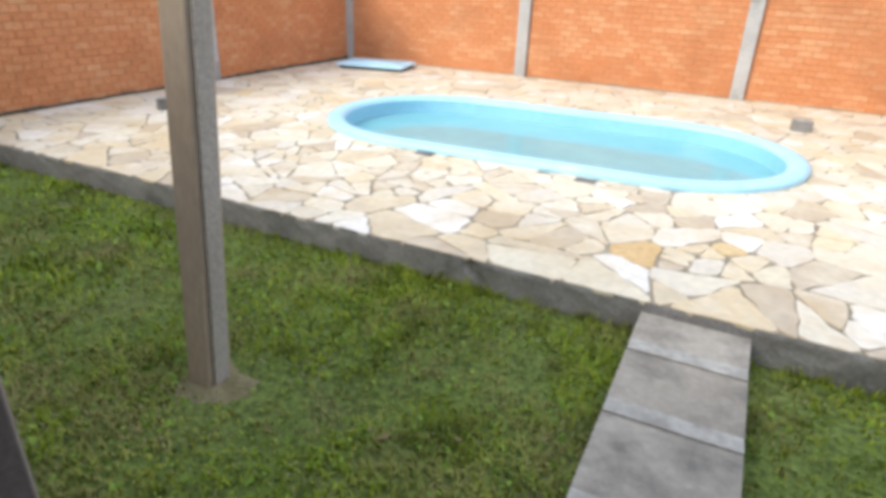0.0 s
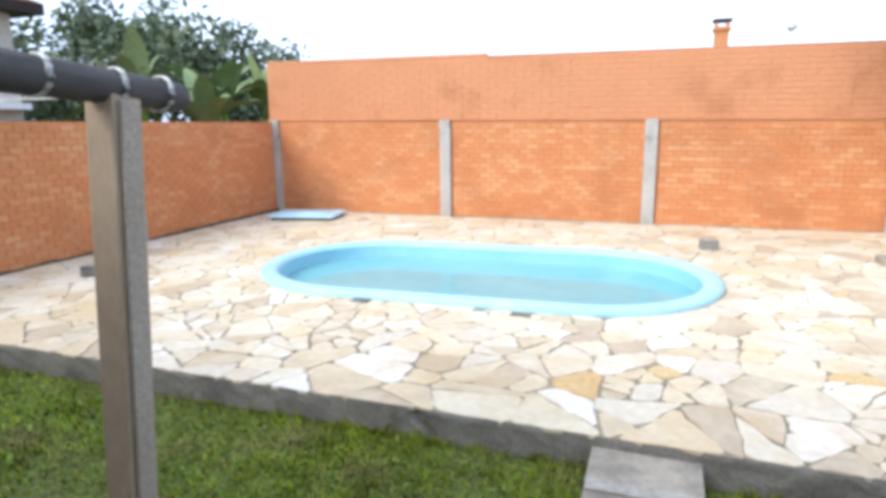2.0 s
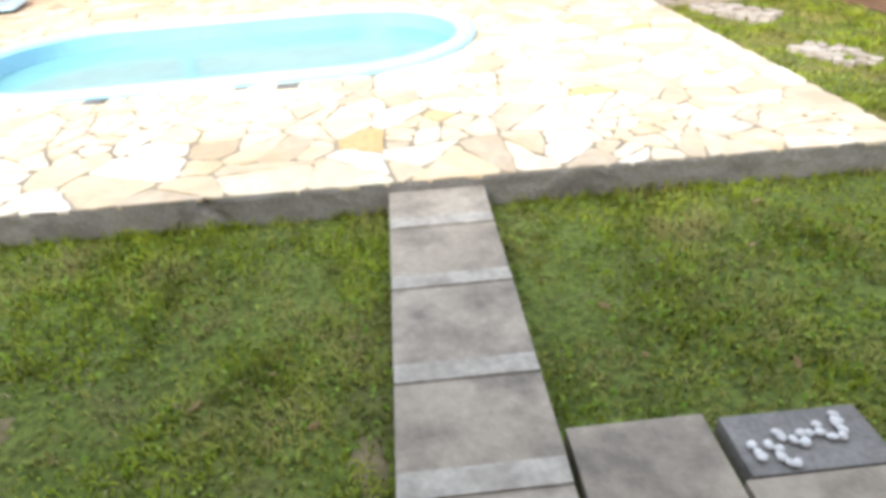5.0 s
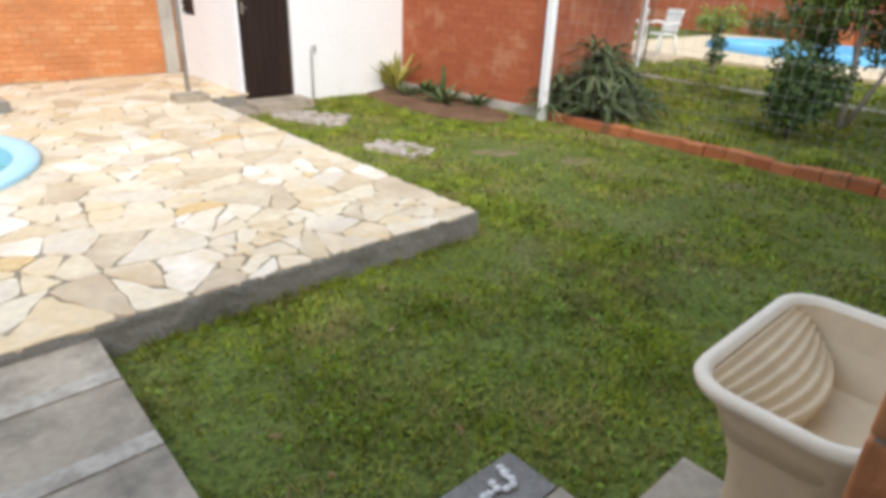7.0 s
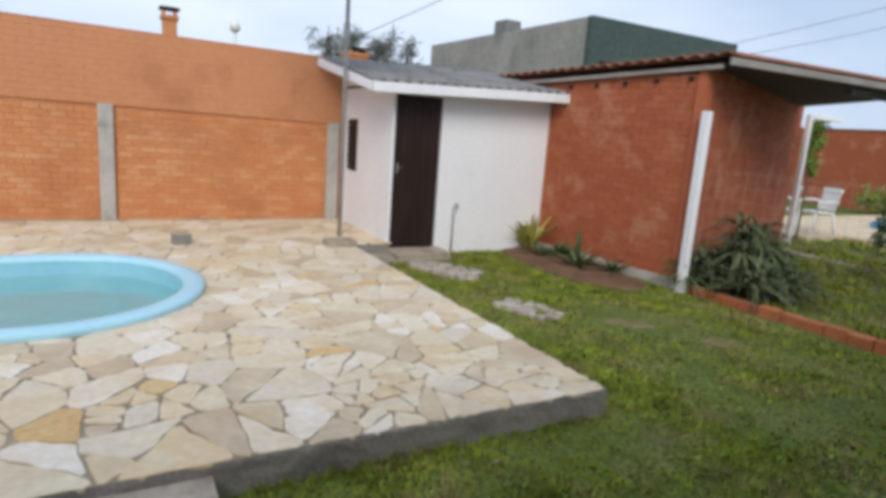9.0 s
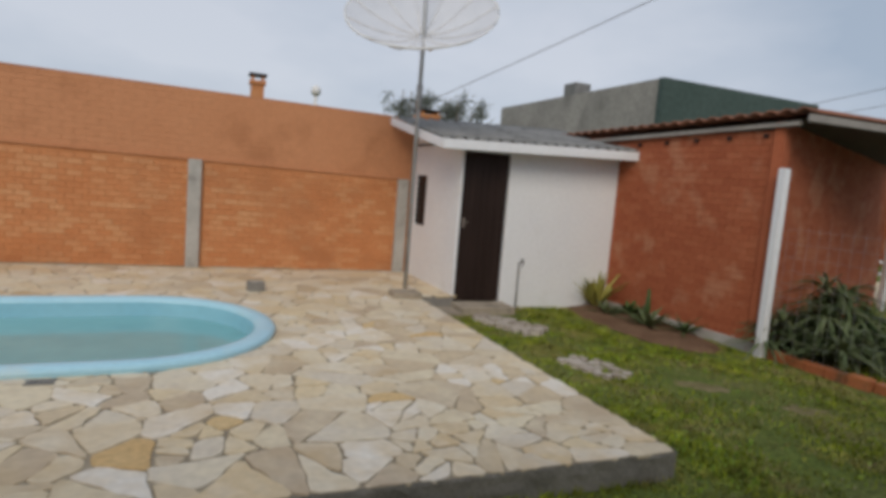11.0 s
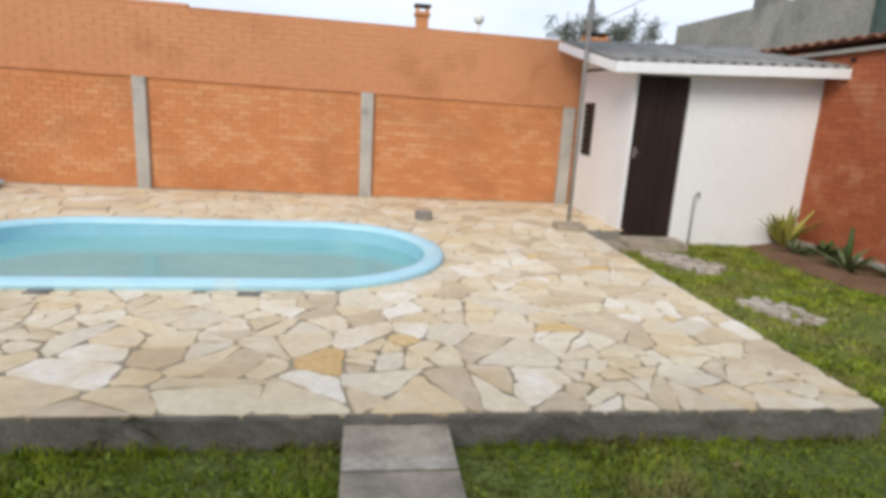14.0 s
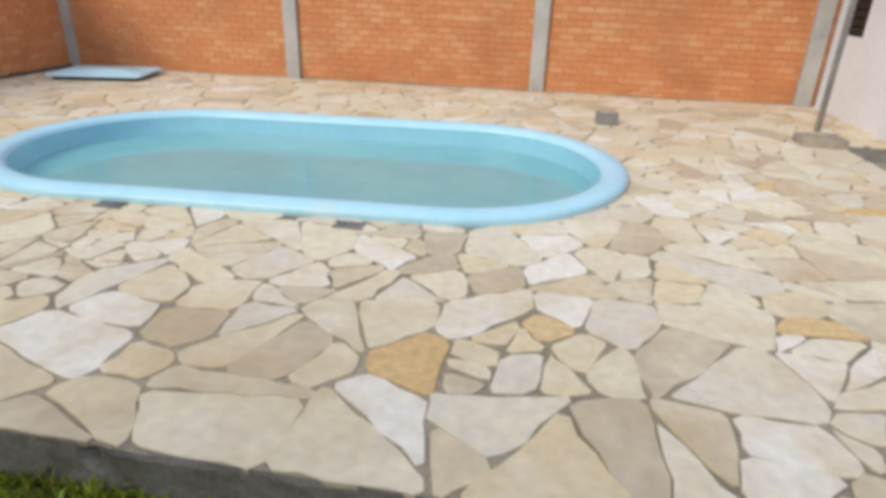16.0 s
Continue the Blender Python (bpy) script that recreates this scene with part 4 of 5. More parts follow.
def leafy(name, x, y, z, centres, leaves, leaf, mat, label, category, limbs=(), group="", aspect=0.5, trunk=BARK):
    """A shrub or tree: tapered limbs and many small leaves round the centres (x, y, z, radius)."""
    p = holder(name, x, y, z, label=label, category=category, group=group)
    bm = bmesh.new()
    for pts, r0, r1 in limbs:
        n = len(pts)
        add_tube(bm, pts, [r0 + (r1 - r0) * i / (n - 1) for i in range(n)], 7)
    if not limbs:
        add_tube(bm, [(0, 0, -0.05), (0, 0, centres[0][2])], [0.03, 0.015], 6)
    bm_ob("trunk", bm, trunk, p, smooth=True)
    c = np.array(centres, dtype=float)
    wts = c[:, 3] ** 2
    idx = rng.choice(len(c), leaves, p=wts / wts.sum())
    d = rng.standard_normal((leaves, 3))
    d /= np.linalg.norm(d, axis=1)[:, None]
    rad = rng.random(leaves) ** 0.45 * c[idx, 3]
    pos = c[idx, :3] + d * rad[:, None]
    u = rng.standard_normal((leaves, 3))
    u[:, 2] -= 0.3
    u /= np.linalg.norm(u, axis=1)[:, None]
    w = np.cross(u, rng.standard_normal((leaves, 3)))
    w /= np.linalg.norm(w, axis=1)[:, None]
    sz = leaf * rng.uniform(0.6, 1.25, leaves)[:, None]
    quad = np.stack([pos, pos + u * sz * 0.5 + w * sz * aspect * 0.5, pos + u * sz, pos + u * sz * 0.5 - w * sz * aspect * 0.5], 1).reshape(-1, 3)
    fs = np.arange(leaves * 4).reshape(-1, 4)
    tagged(mesh_ob("foliage", quad.tolist(), fs.tolist(), mat, p, tones=rng.random(leaves)), kind="stuff")
    return p


leafy("round_shrub", 7.75, -0.15, GROUND_Z, [(0, 0, 0.55, 0.42), (0.3, 0.1, 0.45, 0.35), (-0.25, -0.1, 0.5, 0.33), (0.1, -0.3, 0.7, 0.3), (0.0, 0.15, 0.95, 0.28)], 2600, 0.09, LEAF, "dark green leafy shrub on the neighbouring lawn", "shrub")
leafy("garden_tree", 9.1, -0.35, GROUND_Z, [(0, 0, 1.9, 0.6), (0.5, 0.3, 2.3, 0.7), (-0.5, 0.4, 1.8, 0.55), (0.2, -0.5, 1.6, 0.55), (0.2, 0.6, 1.5, 0.5), (0.6, -0.2, 1.2, 0.5), (-0.2, -0.9, 2.1, 0.7), (0.3, -1.2, 1.5, 0.6)], 10500, 0.10, LEAF_MID, "green garden tree with pale slender trunks", "tree", trunk=ROCK,
      limbs=[([(0, 0, -0.05), (0.05, 0.05, 0.7), (0.0, 0.1, 1.5), (-0.1, 0.2, 2.2)], 0.05, 0.02), ([(0.05, 0, -0.05), (0.1, -0.25, 0.6), (0.1, -0.45, 1.3), (0.2, -0.6, 2.0)], 0.04, 0.015), ([(0.05, 0.05, 0.7), (0.4, 0.3, 1.4), (0.5, 0.3, 2.1)], 0.03, 0.012)])
leafy("garden_bush", 11.0, -2.2, GROUND_Z, [(0, 0, 0.8, 0.8), (0.6, 0.8, 0.8, 0.7), (-0.3, 1.0, 0.6, 0.6), (0.2, -0.8, 1.2, 0.9)], 5200, 0.12, LEAF, "dense dark green bush in the neighbouring garden", "shrub")
leafy("flowering_bush", 9.6, 0.3, GROUND_Z, [(0, 0, 0.7, 0.3), (0.2, 0.1, 1.0, 0.28), (-0.1, 0.1, 1.2, 0.2)], 700, 0.10, LEAF, "sparse bush with a few orange flowers", "shrub")
fl = holder("flower_heads", 9.55, 0.42, GROUND_Z + 1.2, label="small orange flowers on the bush", category="flowers", kind="stuff")
fv, ff = [], []
for k in range(9):
    c0 = Vector((0.25 * rng.standard_normal(), 0.2 * rng.standard_normal(), 0.2 * rng.standard_normal()))
    for q in range(5):
        a = 2 * math.pi * q / 5
        i0 = len(fv)
        fv += [tuple(c0), tuple(c0 + Vector((0.035 * math.cos(a - 0.4), 0.0, 0.035 * math.sin(a - 0.4)))), tuple(c0 + Vector((0.05 * math.cos(a), -0.012, 0.05 * math.sin(a)))), tuple(c0 + Vector((0.035 * math.cos(a + 0.4), 0.0, 0.035 * math.sin(a + 0.4))))]
        ff.append((i0, i0 + 1, i0 + 2, i0 + 3))
mesh_ob("petals", fv, ff, FLOWER, fl)
leafy("climbing_shrub", 12.9, 5.0, GROUND_Z, [(0, 0, 2.45, 0.22), (0.05, 0.05, 2.1, 0.24), (-0.05, 0, 1.75, 0.2), (0.1, 0, 1.5, 0.12)], 800, 0.11, LEAF_LIGHT, "light green climbing shrub beyond the outbuilding", "shrub",
      limbs=[([(0, 0, -0.05), (0.03, 0, 1.2), (0, 0, 2.4)], 0.025, 0.01)])
leafy("small_sapling", 12.6, 3.2, GROUND_Z, [(0, 0, 0.35, 0.18), (0, 0, 0.65, 0.15), (0.03, 0, 0.9, 0.1)], 420, 0.10, LEAF, "small upright sapling on the lawn", "shrub")

# ---- the neighbour's garden ----
npatio = box("pavement_east", (14.3, -4.0, GROUND_Z - 0.05), (22.5, 7.6, GROUND_Z + 0.10), STONE, None, 0.01)
tagged(npatio, "pale stone paving round the neighbouring pool", "paving", kind="structure")
strip = box("pavement_strip", (10.8, -3.0, GROUND_Z - 0.05), (11.15, 4.2, GROUND_Z + 0.02), PAVER, None, 0.01)
tagged(strip, "narrow grey concrete strip across the lawn", "path", kind="structure")
npool = holder("paddling_pool", 18.0, 3.1, GROUND_Z + 0.1, label="bright blue oval neighbouring pool rim", category="pool")
nv, nf = [], []
for off, z in ((0.3, 0.0), (0.3, 0.12), (0.15, 0.2), (0.0, 0.18), (-0.05, 0.02)):
    for k in range(40):
        a = 2 * math.pi * k / 40
        nv.append(((1.45 + off) * math.cos(a), (2.5 + off) * math.sin(a), z))
for r in range(4):
    for k in range(40):
        nf.append((r * 40 + k, r * 40 + (k + 1) % 40, (r + 1) * 40 + (k + 1) % 40, (r + 1) * 40 + k))
mesh_ob("rim", nv, nf, NPOOL, npool, smooth=True)
mesh_ob("water", [(1.41 * math.cos(2 * math.pi * k / 40), 2.46 * math.sin(2 * math.pi * k / 40), 0.05) for k in range(40)], [tuple(range(40))], WATER, npool)


def plastic_chair(x, y, rz):
    c = holder("plastic_chair", x, y, GROUND_Z + 0.1, label="white plastic garden armchair by the pool", category="chair", group="white garden chairs")
    c.rotation_euler, c.scale = (0, 0, radians(rz)), (1.12, 1.12, 1.18)
    box("seat", (-0.23, -0.22, 0.40), (0.23, 0.22, 0.43), CHAIRM, c, 0.012)
    bm = bmesh.new()
    for k in range(5):
        add_box(bm, (-0.22 + k * 0.092, 0.20, 0.46), (-0.15 + k * 0.092, 0.225, 0.84), 0.006, Matrix.Translation((0, 0.21, 0.43)) @ Matrix.Rotation(radians(-12), 4, "X") @ Matrix.Translation((0, -0.21, -0.43)))
    add_box(bm, (-0.24, 0.19, 0.80), (0.24, 0.23, 0.90), 0.015, Matrix.Translation((0, 0.21, 0.43)) @ Matrix.Rotation(radians(-12), 4, "X") @ Matrix.Translation((0, -0.21, -0.43)))
    bm_ob("backrest", bm, CHAIRM, c)
    for sx in (-1, 1):
        tube("armrest", [(sx * 0.25, -0.2, 0.42), (sx * 0.27, -0.2, 0.62), (sx * 0.27, 0.1, 0.64), (sx * 0.24, 0.27, 0.62)], 0.022, CHAIRM, c)
        for sy in (-1, 1):
            tube("leg", [(sx * 0.22, sy * 0.2, 0.41), (sx * 0.26, sy * 0.26, 0.0)], [0.028, 0.02], CHAIRM, c)


tagged(box("pavement_corner", (12.9, 4.75, GROUND_Z - 0.05), (14.29, 7.6, GROUND_Z + 0.098), STONE, None, 0.01), "pale stone paving under the garden chairs", "paving", kind="structure")
plastic_chair(13.75, 5.15, 250)
plastic_chair(13.35, 5.75, 215)
eastw = holder("wall_east", 24.5, -8, GROUND_Z, label="red brick wall closing the neighbouring garden", category="wall", kind="structure")
box("brick_face", (0, 0, -0.1), (0.25, 26, 2.9), RED, eastw)
box("cap", (-0.03, 0, 2.9), (0.28, 26, 2.97), TILE, eastw, 0.01)
pil = box("brick_pillar", (21.8, 3.2, GROUND_Z), (22.35, 3.75, 2.6), KERB_RED, None, 0.01)
tagged(pil, "red brick pillar of the neighbouring barbecue shelter", "pillar")
for k in range(7):
    leafy("wall_shrub", 22.9, -4 + k * 2.0, GROUND_Z, [(0, 0, 0.5, 0.5), (0.2, 0.6, 0.5, 0.5), (0, -0.5, 0.4 + 0.5 * rng.random(), 0.5)], 700, 0.16, LEAF if k % 2 else LEAF_LIGHT, "green shrub along the far garden wall", "shrub", group="shrubs along the far wall")

# ---- distance ----
far = holder("grey_building", 15.95, 16, GROUND_Z, label="unfinished grey rendered building with a dark green face", category="building")
box("grey_wall", (0, 0.3, -0.1), (0.3, 13.4, 6.5), GREYWALL, far)
bm = bmesh.new()
add_box(bm, (0, 0, 4.9), (8.6, 0.28, 6.52), 0)
add_box(bm, (0, 0, -0.1), (0.6, 0.28, 4.9), 0)
add_box(bm, (5.2, 0, -0.1), (8.6, 0.28, 4.9), 0)
add_box(bm, (0.6, 0, -0.1), (5.2, 0.28, 3.2), 0)
bm_ob("green_face", bm, GREENWALL, far)
# panel set behind the opening, coloured near-black for the shade inside
box("opening_shade_panel", (0.6, 1.2, 3.2), (5.2, 1.4, 4.9), DOOR_AND_SHADE, far)
box("roof_slab", (0.3, 0.3, 5.6), (8.6, 13.4, 5.8), GREYWALL, far)
box("back_wall", (8.3, 0.3, -0.1), (8.6, 13.4, 6.4), GREYWALL, far)
wt = box("roof_tank", (16.0, 22.0, 5.61), (16.85, 23.0, 6.9), FIBRE, None, 0.03)
tagged(wt, "dark grey water tank on the roof", "water tank")


def chimney(x, y, top, w, label):
    c = holder("chimney", x, y, GROUND_Z, label=label, category="chimney", group="brick chimneys")
    box("shaft", (-w / 2, -w / 2, -0.1), (w / 2, w / 2, top - 0.15), BRICK, c, 0.01)
    box("band", (-w / 2 - 0.04, -w / 2 - 0.04, top - 0.16), (w / 2 + 0.04, w / 2 + 0.04, top - 0.06), BRICK, c, 0.01)
    for sx in (-1, 1):
        box("cap_leg", (sx * w * 0.4 - 0.03, -w / 2, top - 0.06), (sx * w * 0.4 + 0.03, w / 2, top + 0.06), BRICK, c)
    box("cap_slab", (-w / 2 - 0.06, -w / 2 - 0.06, top + 0.06), (w / 2 + 0.06, w / 2 + 0.06, top + 0.12), DOOR_AND_SHADE, c, 0.01)


chimney(0.98, 14, 4.1, 0.32, "orange brick chimney behind the boundary wall")
chimney(7.2, 18, 4.25, 0.7, "weathered brick chimney beyond the shed")
vent = holder("roof_vent", 2.5, 14, GROUND_Z, label="small white vent pipe beyond the wall", category="vent pipe")
tube("pipe", [(0, 0, -0.1), (0, 0, 3.95)], 0.045, CHAIRM, vent)
tube("cowl", [(0, 0, 3.86), (0, 0, 3.92), (0, 0, 4.06), (0, 0, 4.14)], [0.06, 0.13, 0.13, 0.05], CHAIRM, vent)
nh = holder("pale_house", -10.2, -6.0, GROUND_Z, label="pale plastered neighbouring house with a dark eave", category="house")
box("wall", (-6, 0, -0.1), (0, 10.3, 3.75), PLASTER, nh)
bm = bmesh.new()
add_box(bm, (-6.4, -0.3, 3.62), (0.35, 10.65, 3.8), 0.01)
bm_ob("eave", bm, DOOR_AND_SHADE, nh)
box("ledge", (0.0, 0, 2.12), (0.22, 10.3, 2.22), WHITE, nh, 0.01)
mesh_ob("roof", [(-6.4, -0.3, 3.8), (0.35, -0.3, 3.8), (0.35, 10.65, 3.8), (-6.4, 10.65, 3.8), (-3, 2.5, 5.4), (-3, 7.5, 5.4)], [(0, 1, 4), (1, 2, 5, 4), (2, 3, 5), (3, 0, 4, 5), (0, 3, 2, 1)], TILE, nh)


def banana(x, y, n, size, group="banana plants"):
    p = holder("banana_plant", x, y, GROUND_Z, label="banana plant with broad pale green leaves", category="plant", group=group)
    tube("stem", [(0, 0, -0.1), (0.03, 0, 1.0), (0.0, 0.03, 1.9 * size)], [0.12, 0.1, 0.06], LEAF_LIGHT, p)
    vs, fs, tn = [], [], []
    for k in range(n):
        strap_leaf(vs, fs, tn, (0, 0, 1.75 * size), 2.4 * k + rng.random(), 1.7 * size * rng.uniform(0.75, 1.15), 0.42 * size, rng.uniform(0.75, 1.45), rng.uniform(0.3, 0.75), fold=0.2, seg=9, tw=rng.uniform(-0.6, 0.6))
    mesh_ob("leaves", vs, fs, BANANA, p, tones=tn)


for x, y, n, s_ in ((-8.4, 6.5, 9, 1.05), (-8.8, 7.5, 10, 1.2), (-9.5, 8.3, 9, 1.3), (-8.7, 8.8, 9, 1.15), (-9.8, 6.4, 8, 1.25), (-9.0, 5.4, 8, 1.1)):
    banana(x, y, n, s_)
for k, (x, y, h) in enumerate(((-13.5, 8.0, 4.6), (-15, 11, 5.8), (-12.5, 11.5, 5.0), (-11.4, 13.5, 4.2), (-17, 14, 5.6), (-13.6, 15.5, 4.4))):
    cs = [(rng.normal(0, 0.8), rng.normal(0, 0.8), h * rng.uniform(0.35, 0.85), rng.uniform(0.6, 1.0)) for _ in range(11)]
    leafy("broadleaf_tree", x, y, GROUND_Z, cs, 3600, 0.24, LEAF_FAR, "dark green broadleaf tree behind the wall", "tree", group="trees behind the wall",
          limbs=[([(0, 0, -0.1), (0.1, 0, h * 0.35), (0, 0.1, h * 0.8)], 0.16, 0.04), ([(0.1, 0, h * 0.35), (0.7, 0.4, h * 0.65)], 0.08, 0.03), ([(0.1, 0, h * 0.35), (-0.6, -0.4, h * 0.7)], 0.08, 0.03)])
for k in range(9):
    x, y, h = 9.0 + 0.5 * k + rng.normal(0, 0.15), 26 + rng.normal(0, 1.0), 5.9 + rng.uniform(-0.5, 0.5)
    cs = [(rng.normal(0, 0.45), rng.normal(0, 0.45), h * (0.4 + 0.58 * q / 15) + rng.normal(0, 0.15), rng.uniform(0.15, 0.4)) for q in range(16)]
    leafy("feathery_tree", x, y, GROUND_Z, cs, 800, 0.5, NEEDLE, "feathery grey green tree in the distance", "tree", group="far feathery trees", aspect=0.10, limbs=[([(0, 0, -0.1), (0, 0, h * 0.5), (0, 0, h)], 0.14, 0.02)])
wires = holder("overhead_cable", 7, 14, 3.5, label="dark overhead cables against the sky", category="cable")
bm = bmesh.new()
for a, b, r in (((2.0, 18, 1.2), (11.5, -4, 8.0), 0.02), ((9.0, 1.0, 0.7), (33, -2, 8.0), 0.014), ((11, 1.0, 0.9), (34, 1, 6.6), 0.014)):
    add_tube(bm, [Vector(a).lerp(Vector(b), k / 10) - Vector((0, 0, 0.5 * 4 * (k / 10) * (1 - k / 10) * 0.3)) for k in range(11)], r, 5)
bm_ob("strand", bm, WIRE, wires)

# ---- path and pavers ----
def slab(x0, y0, x1, y1, z, h=0.07, mat=PAVER, name="paver", label="grey weathered concrete paving slab on the lawn", group="paving slabs"):
    bm = bmesh.new()
    add_box(bm, (x0, y0, z - h), (x1, y1, z), 0.003)
    for v in bm.verts:
        v.co += Vector((0.004, 0.004, 0.002)) * noise.noise(v.co * 9)
    return tagged(bm_ob(name, bm, mat), label, "paver", group)


joints = [0.0, -0.35, -0.85, -1.40, -1.86, -2.32, HW]
for k, (a, b) in enumerate(zip(joints, joints[1:])):
    z = -0.055 - 0.008 * k
    slab(-0.53, b + 0.045, 0.0, a - 0.045 if k else a - 0.012, z)
    if k < 5:
        slab(-0.528, b - 0.047, -0.002, b + 0.047, z + 0.002, 0.06, PAVER_PALE, "mortar_strip", "pale mortar strip between paving slabs", "mortar strips")
slab(0.03, -2.11, 0.485, -1.69, -0.10)
slab(0.54, -1.93, 1.0, -1.70, -0.115, mat=CONCRETE)
slab(0.505, -2.36, 1.0, -1.945, -0.105)
slab(0.01, HW, 0.49, -2.13, -0.105)
slab(1.01, -2.6, 1.5, -2.15, -0.115)
slab(0.50, HW, 1.0, -2.375, -0.11)
slab(1.01, HW, 1.72, -2.61, -0.11)
tagged(box("pavement_bed", (0.012, HW + 0.002, GROUND_Z - 0.05), (1.0, -2.14, -0.128), PAVER_PALE, None, 0.004), "mortar bed filling the joints of the paving slabs", "mortar bed", kind="structure")
pebble0 = None
for k in range(26):
    f = rng.random()
    px, py = 0.60 + 0.34 * f + 0.03 * rng.standard_normal(), -1.87 + 0.11 * f + 0.025 * rng.standard_normal()
    m = pose(px, py, -0.113, 0, 0, 360 * rng.random()) 
    if pebble0 is None:
        bm = bmesh.new()
        bmesh.ops.create_icosphere(bm, subdivisions=2, radius=0.015)
        for v in bm.verts:
            v.co = Vector((v.co.x * 1.25, v.co.y, v.co.z * 0.6 + 0.01)) * (1 + 0.2 * noise.noise(v.co * 60))
        pebble0 = tagged(bm_ob("pebble", bm, PEBBLE, smooth=True), "small white pebble on a paving slab", "pebble", "white pebbles")
        pebble0.matrix_world = m
    else:
        copy_thing(pebble0, m)


# flat broken stones let into the grass
def clip(poly, nx, ny, d):
    """The part of a convex polygon with nx * x + ny * y <= d."""
    res = []
    for (ax, ay), (bx, by) in zip(poly, poly[1:] + poly[:1]):
        da, db = nx * ax + ny * ay - d, nx * bx + ny * by - d
        if da <= 0:
            res.append((ax, ay))
        if (da < 0 < db) or (db < 0 < da):
            f = da / (da - db)
            res.append((ax + f * (bx - ax), ay + f * (by - ay)))
    return res


def cells(seeds, bounds, stretch=1.0, jitter_w=None):
    """Voronoi cells of the seeds, as convex polygons."""
    s = np.array(seeds)
    res = []
    x0, y0, x1, y1 = bounds
    for i, (sx, sy) in enumerate(seeds):
        poly = [(x0, y0), (x1, y0), (x1, y1), (x0, y1)]
        dist = np.hypot((s[:, 0] - sx), (s[:, 1] - sy))
        for j in np.argsort(dist)[1:26]:
            nx, ny = s[j, 0] - sx, s[j, 1] - sy
            w = 0.0 if jitter_w is None else (jitter_w[i] - jitter_w[j])
            d = nx * (sx + s[j, 0]) / 2 + ny * (sy + s[j, 1]) / 2 + w
            poly = clip(poly, nx, ny, d)
            if len(poly) < 3:
                break
        res.append(poly)
    return res


def stone_mesh(poly, gap, top, bottom, wob=0.012):
    """A slab from a polygon: pulled in by gap, with broken, chamfered edges. Verts and faces."""
    cx, cy = sum(p[0] for p in poly) / len(poly), sum(p[1] for p in poly) / len(poly)
    for (ax, ay), (bx, by) in list(zip(poly, poly[1:] + poly[:1])):
        ex, ey = bx - ax, by - ay
        ln = math.hypot(ex, ey)
        if ln < 1e-4:
            continue
        poly2 = clip(poly, ey / ln, -ex / ln, (ey * ax - ex * ay) / ln - gap) if len(poly) > 2 else poly
        poly = poly2
    pts = []
    for (ax, ay), (bx, by) in zip(poly, poly[1:] + poly[:1]):
        ln = math.hypot(bx - ax, by - ay)
        if ln < 0.012:
            pts.append((ax, ay))
            continue
        c = min(0.22 * ln, 0.034)
        n = max(1, int(ln / 0.09))
        for k in range(n + 1):
            f = c / ln + (1 - 2 * c / ln) * k / n
            w = wob * noise.noise(Vector((ax * 7 + bx * 3 + f * ln * 8, ay * 7 + by * 3, f * ln * 6)))
            pts.append((ax + f * (bx - ax) + w * (by - ay) / ln, ay + f * (by - ay) - w * (bx - ax) / ln))
    if len(pts) < 3:
        return None
    cx, cy = sum(p[0] for p in pts) / len(pts), sum(p[1] for p in pts) / len(pts)
    n = len(pts)
    vs = [(x, y, bottom) for x, y in pts]
    vs += [(x, y, top - 0.003) for x, y in pts]
    vs += [(cx + (x - cx) * (1 - 0.006 / max(0.05, math.hypot(x - cx, y - cy))), cy + (y - cy) * (1 - 0.006 / max(0.05, math.hypot(x - cx, y - cy))), top) for x, y in pts]
    fs = []
    for r in range(2):
        for k in range(n):
            fs.append((r * n + k, r * n + (k + 1) % n, (r + 1) * n + (k + 1) % n, (r + 1) * n + k))
    fs.append(tuple(range(2 * n, 3 * n)))
    return vs, fs


def rubble(x, y, w, d, rz, n):
    p = holder("rubble_patch", x, y, GROUND_Z, label="patch of broken grey brown stones in the grass", category="stones", group="stone patches in the lawn")
    p.rotation_euler = (0, 0, radians(rz))
    sd = [(rng.uniform(-w / 2, w / 2), rng.uniform(-d / 2, d / 2)) for _ in range(n)]
    for poly in cells(sd, (-w / 2, -d / 2, w / 2, d / 2)):
        if len(poly) < 3 or rng.random() < 0.12:
            continue
        cx, cy = sum(q[0] for q in poly) / len(poly), sum(q[1] for q in poly) / len(poly)
        if (2 * cx / w) ** 2 + (2 * cy / d) ** 2 > 1.1:
            continue
        got = stone_mesh(poly, 0.008, 0.03 + 0.035 * rng.random(), -0.02, 0.03)
        if got:
            mesh_ob("stone", *got, ROCK, p)


rubble(3.42, 3.95, 1.15, 0.5, 112, 34)
rubble(3.45, 2.12, 0.72, 0.4, 108, 24)

# ---- flagstones of the terrace ----
ochre_at = [(-0.13, 0.94), (0.99, 1.16), (1.91, 1.34), (1.32, 3.35), (-0.74, 0.77), (2.0, 3.0), (-6.2, 3.0), (-5.2, 5.0)]
seeds, tries = [], 0
while tries < 9000:
    tries += 1
    x, y = rng.uniform(PAT_L, 3.05), rng.uniform(0.02, PAT_Y)
    if x > PAT_R and y < 4.95:
        continue
    r = 0.46 if rng.random() < 0.55 else 0.30
    if all(((x - a) * 0.72) ** 2 + (y - b) ** 2 > r * r for a, b in seeds):
        seeds.append((x, y))
weights = [rng.normal(0, 0.02) for _ in seeds]


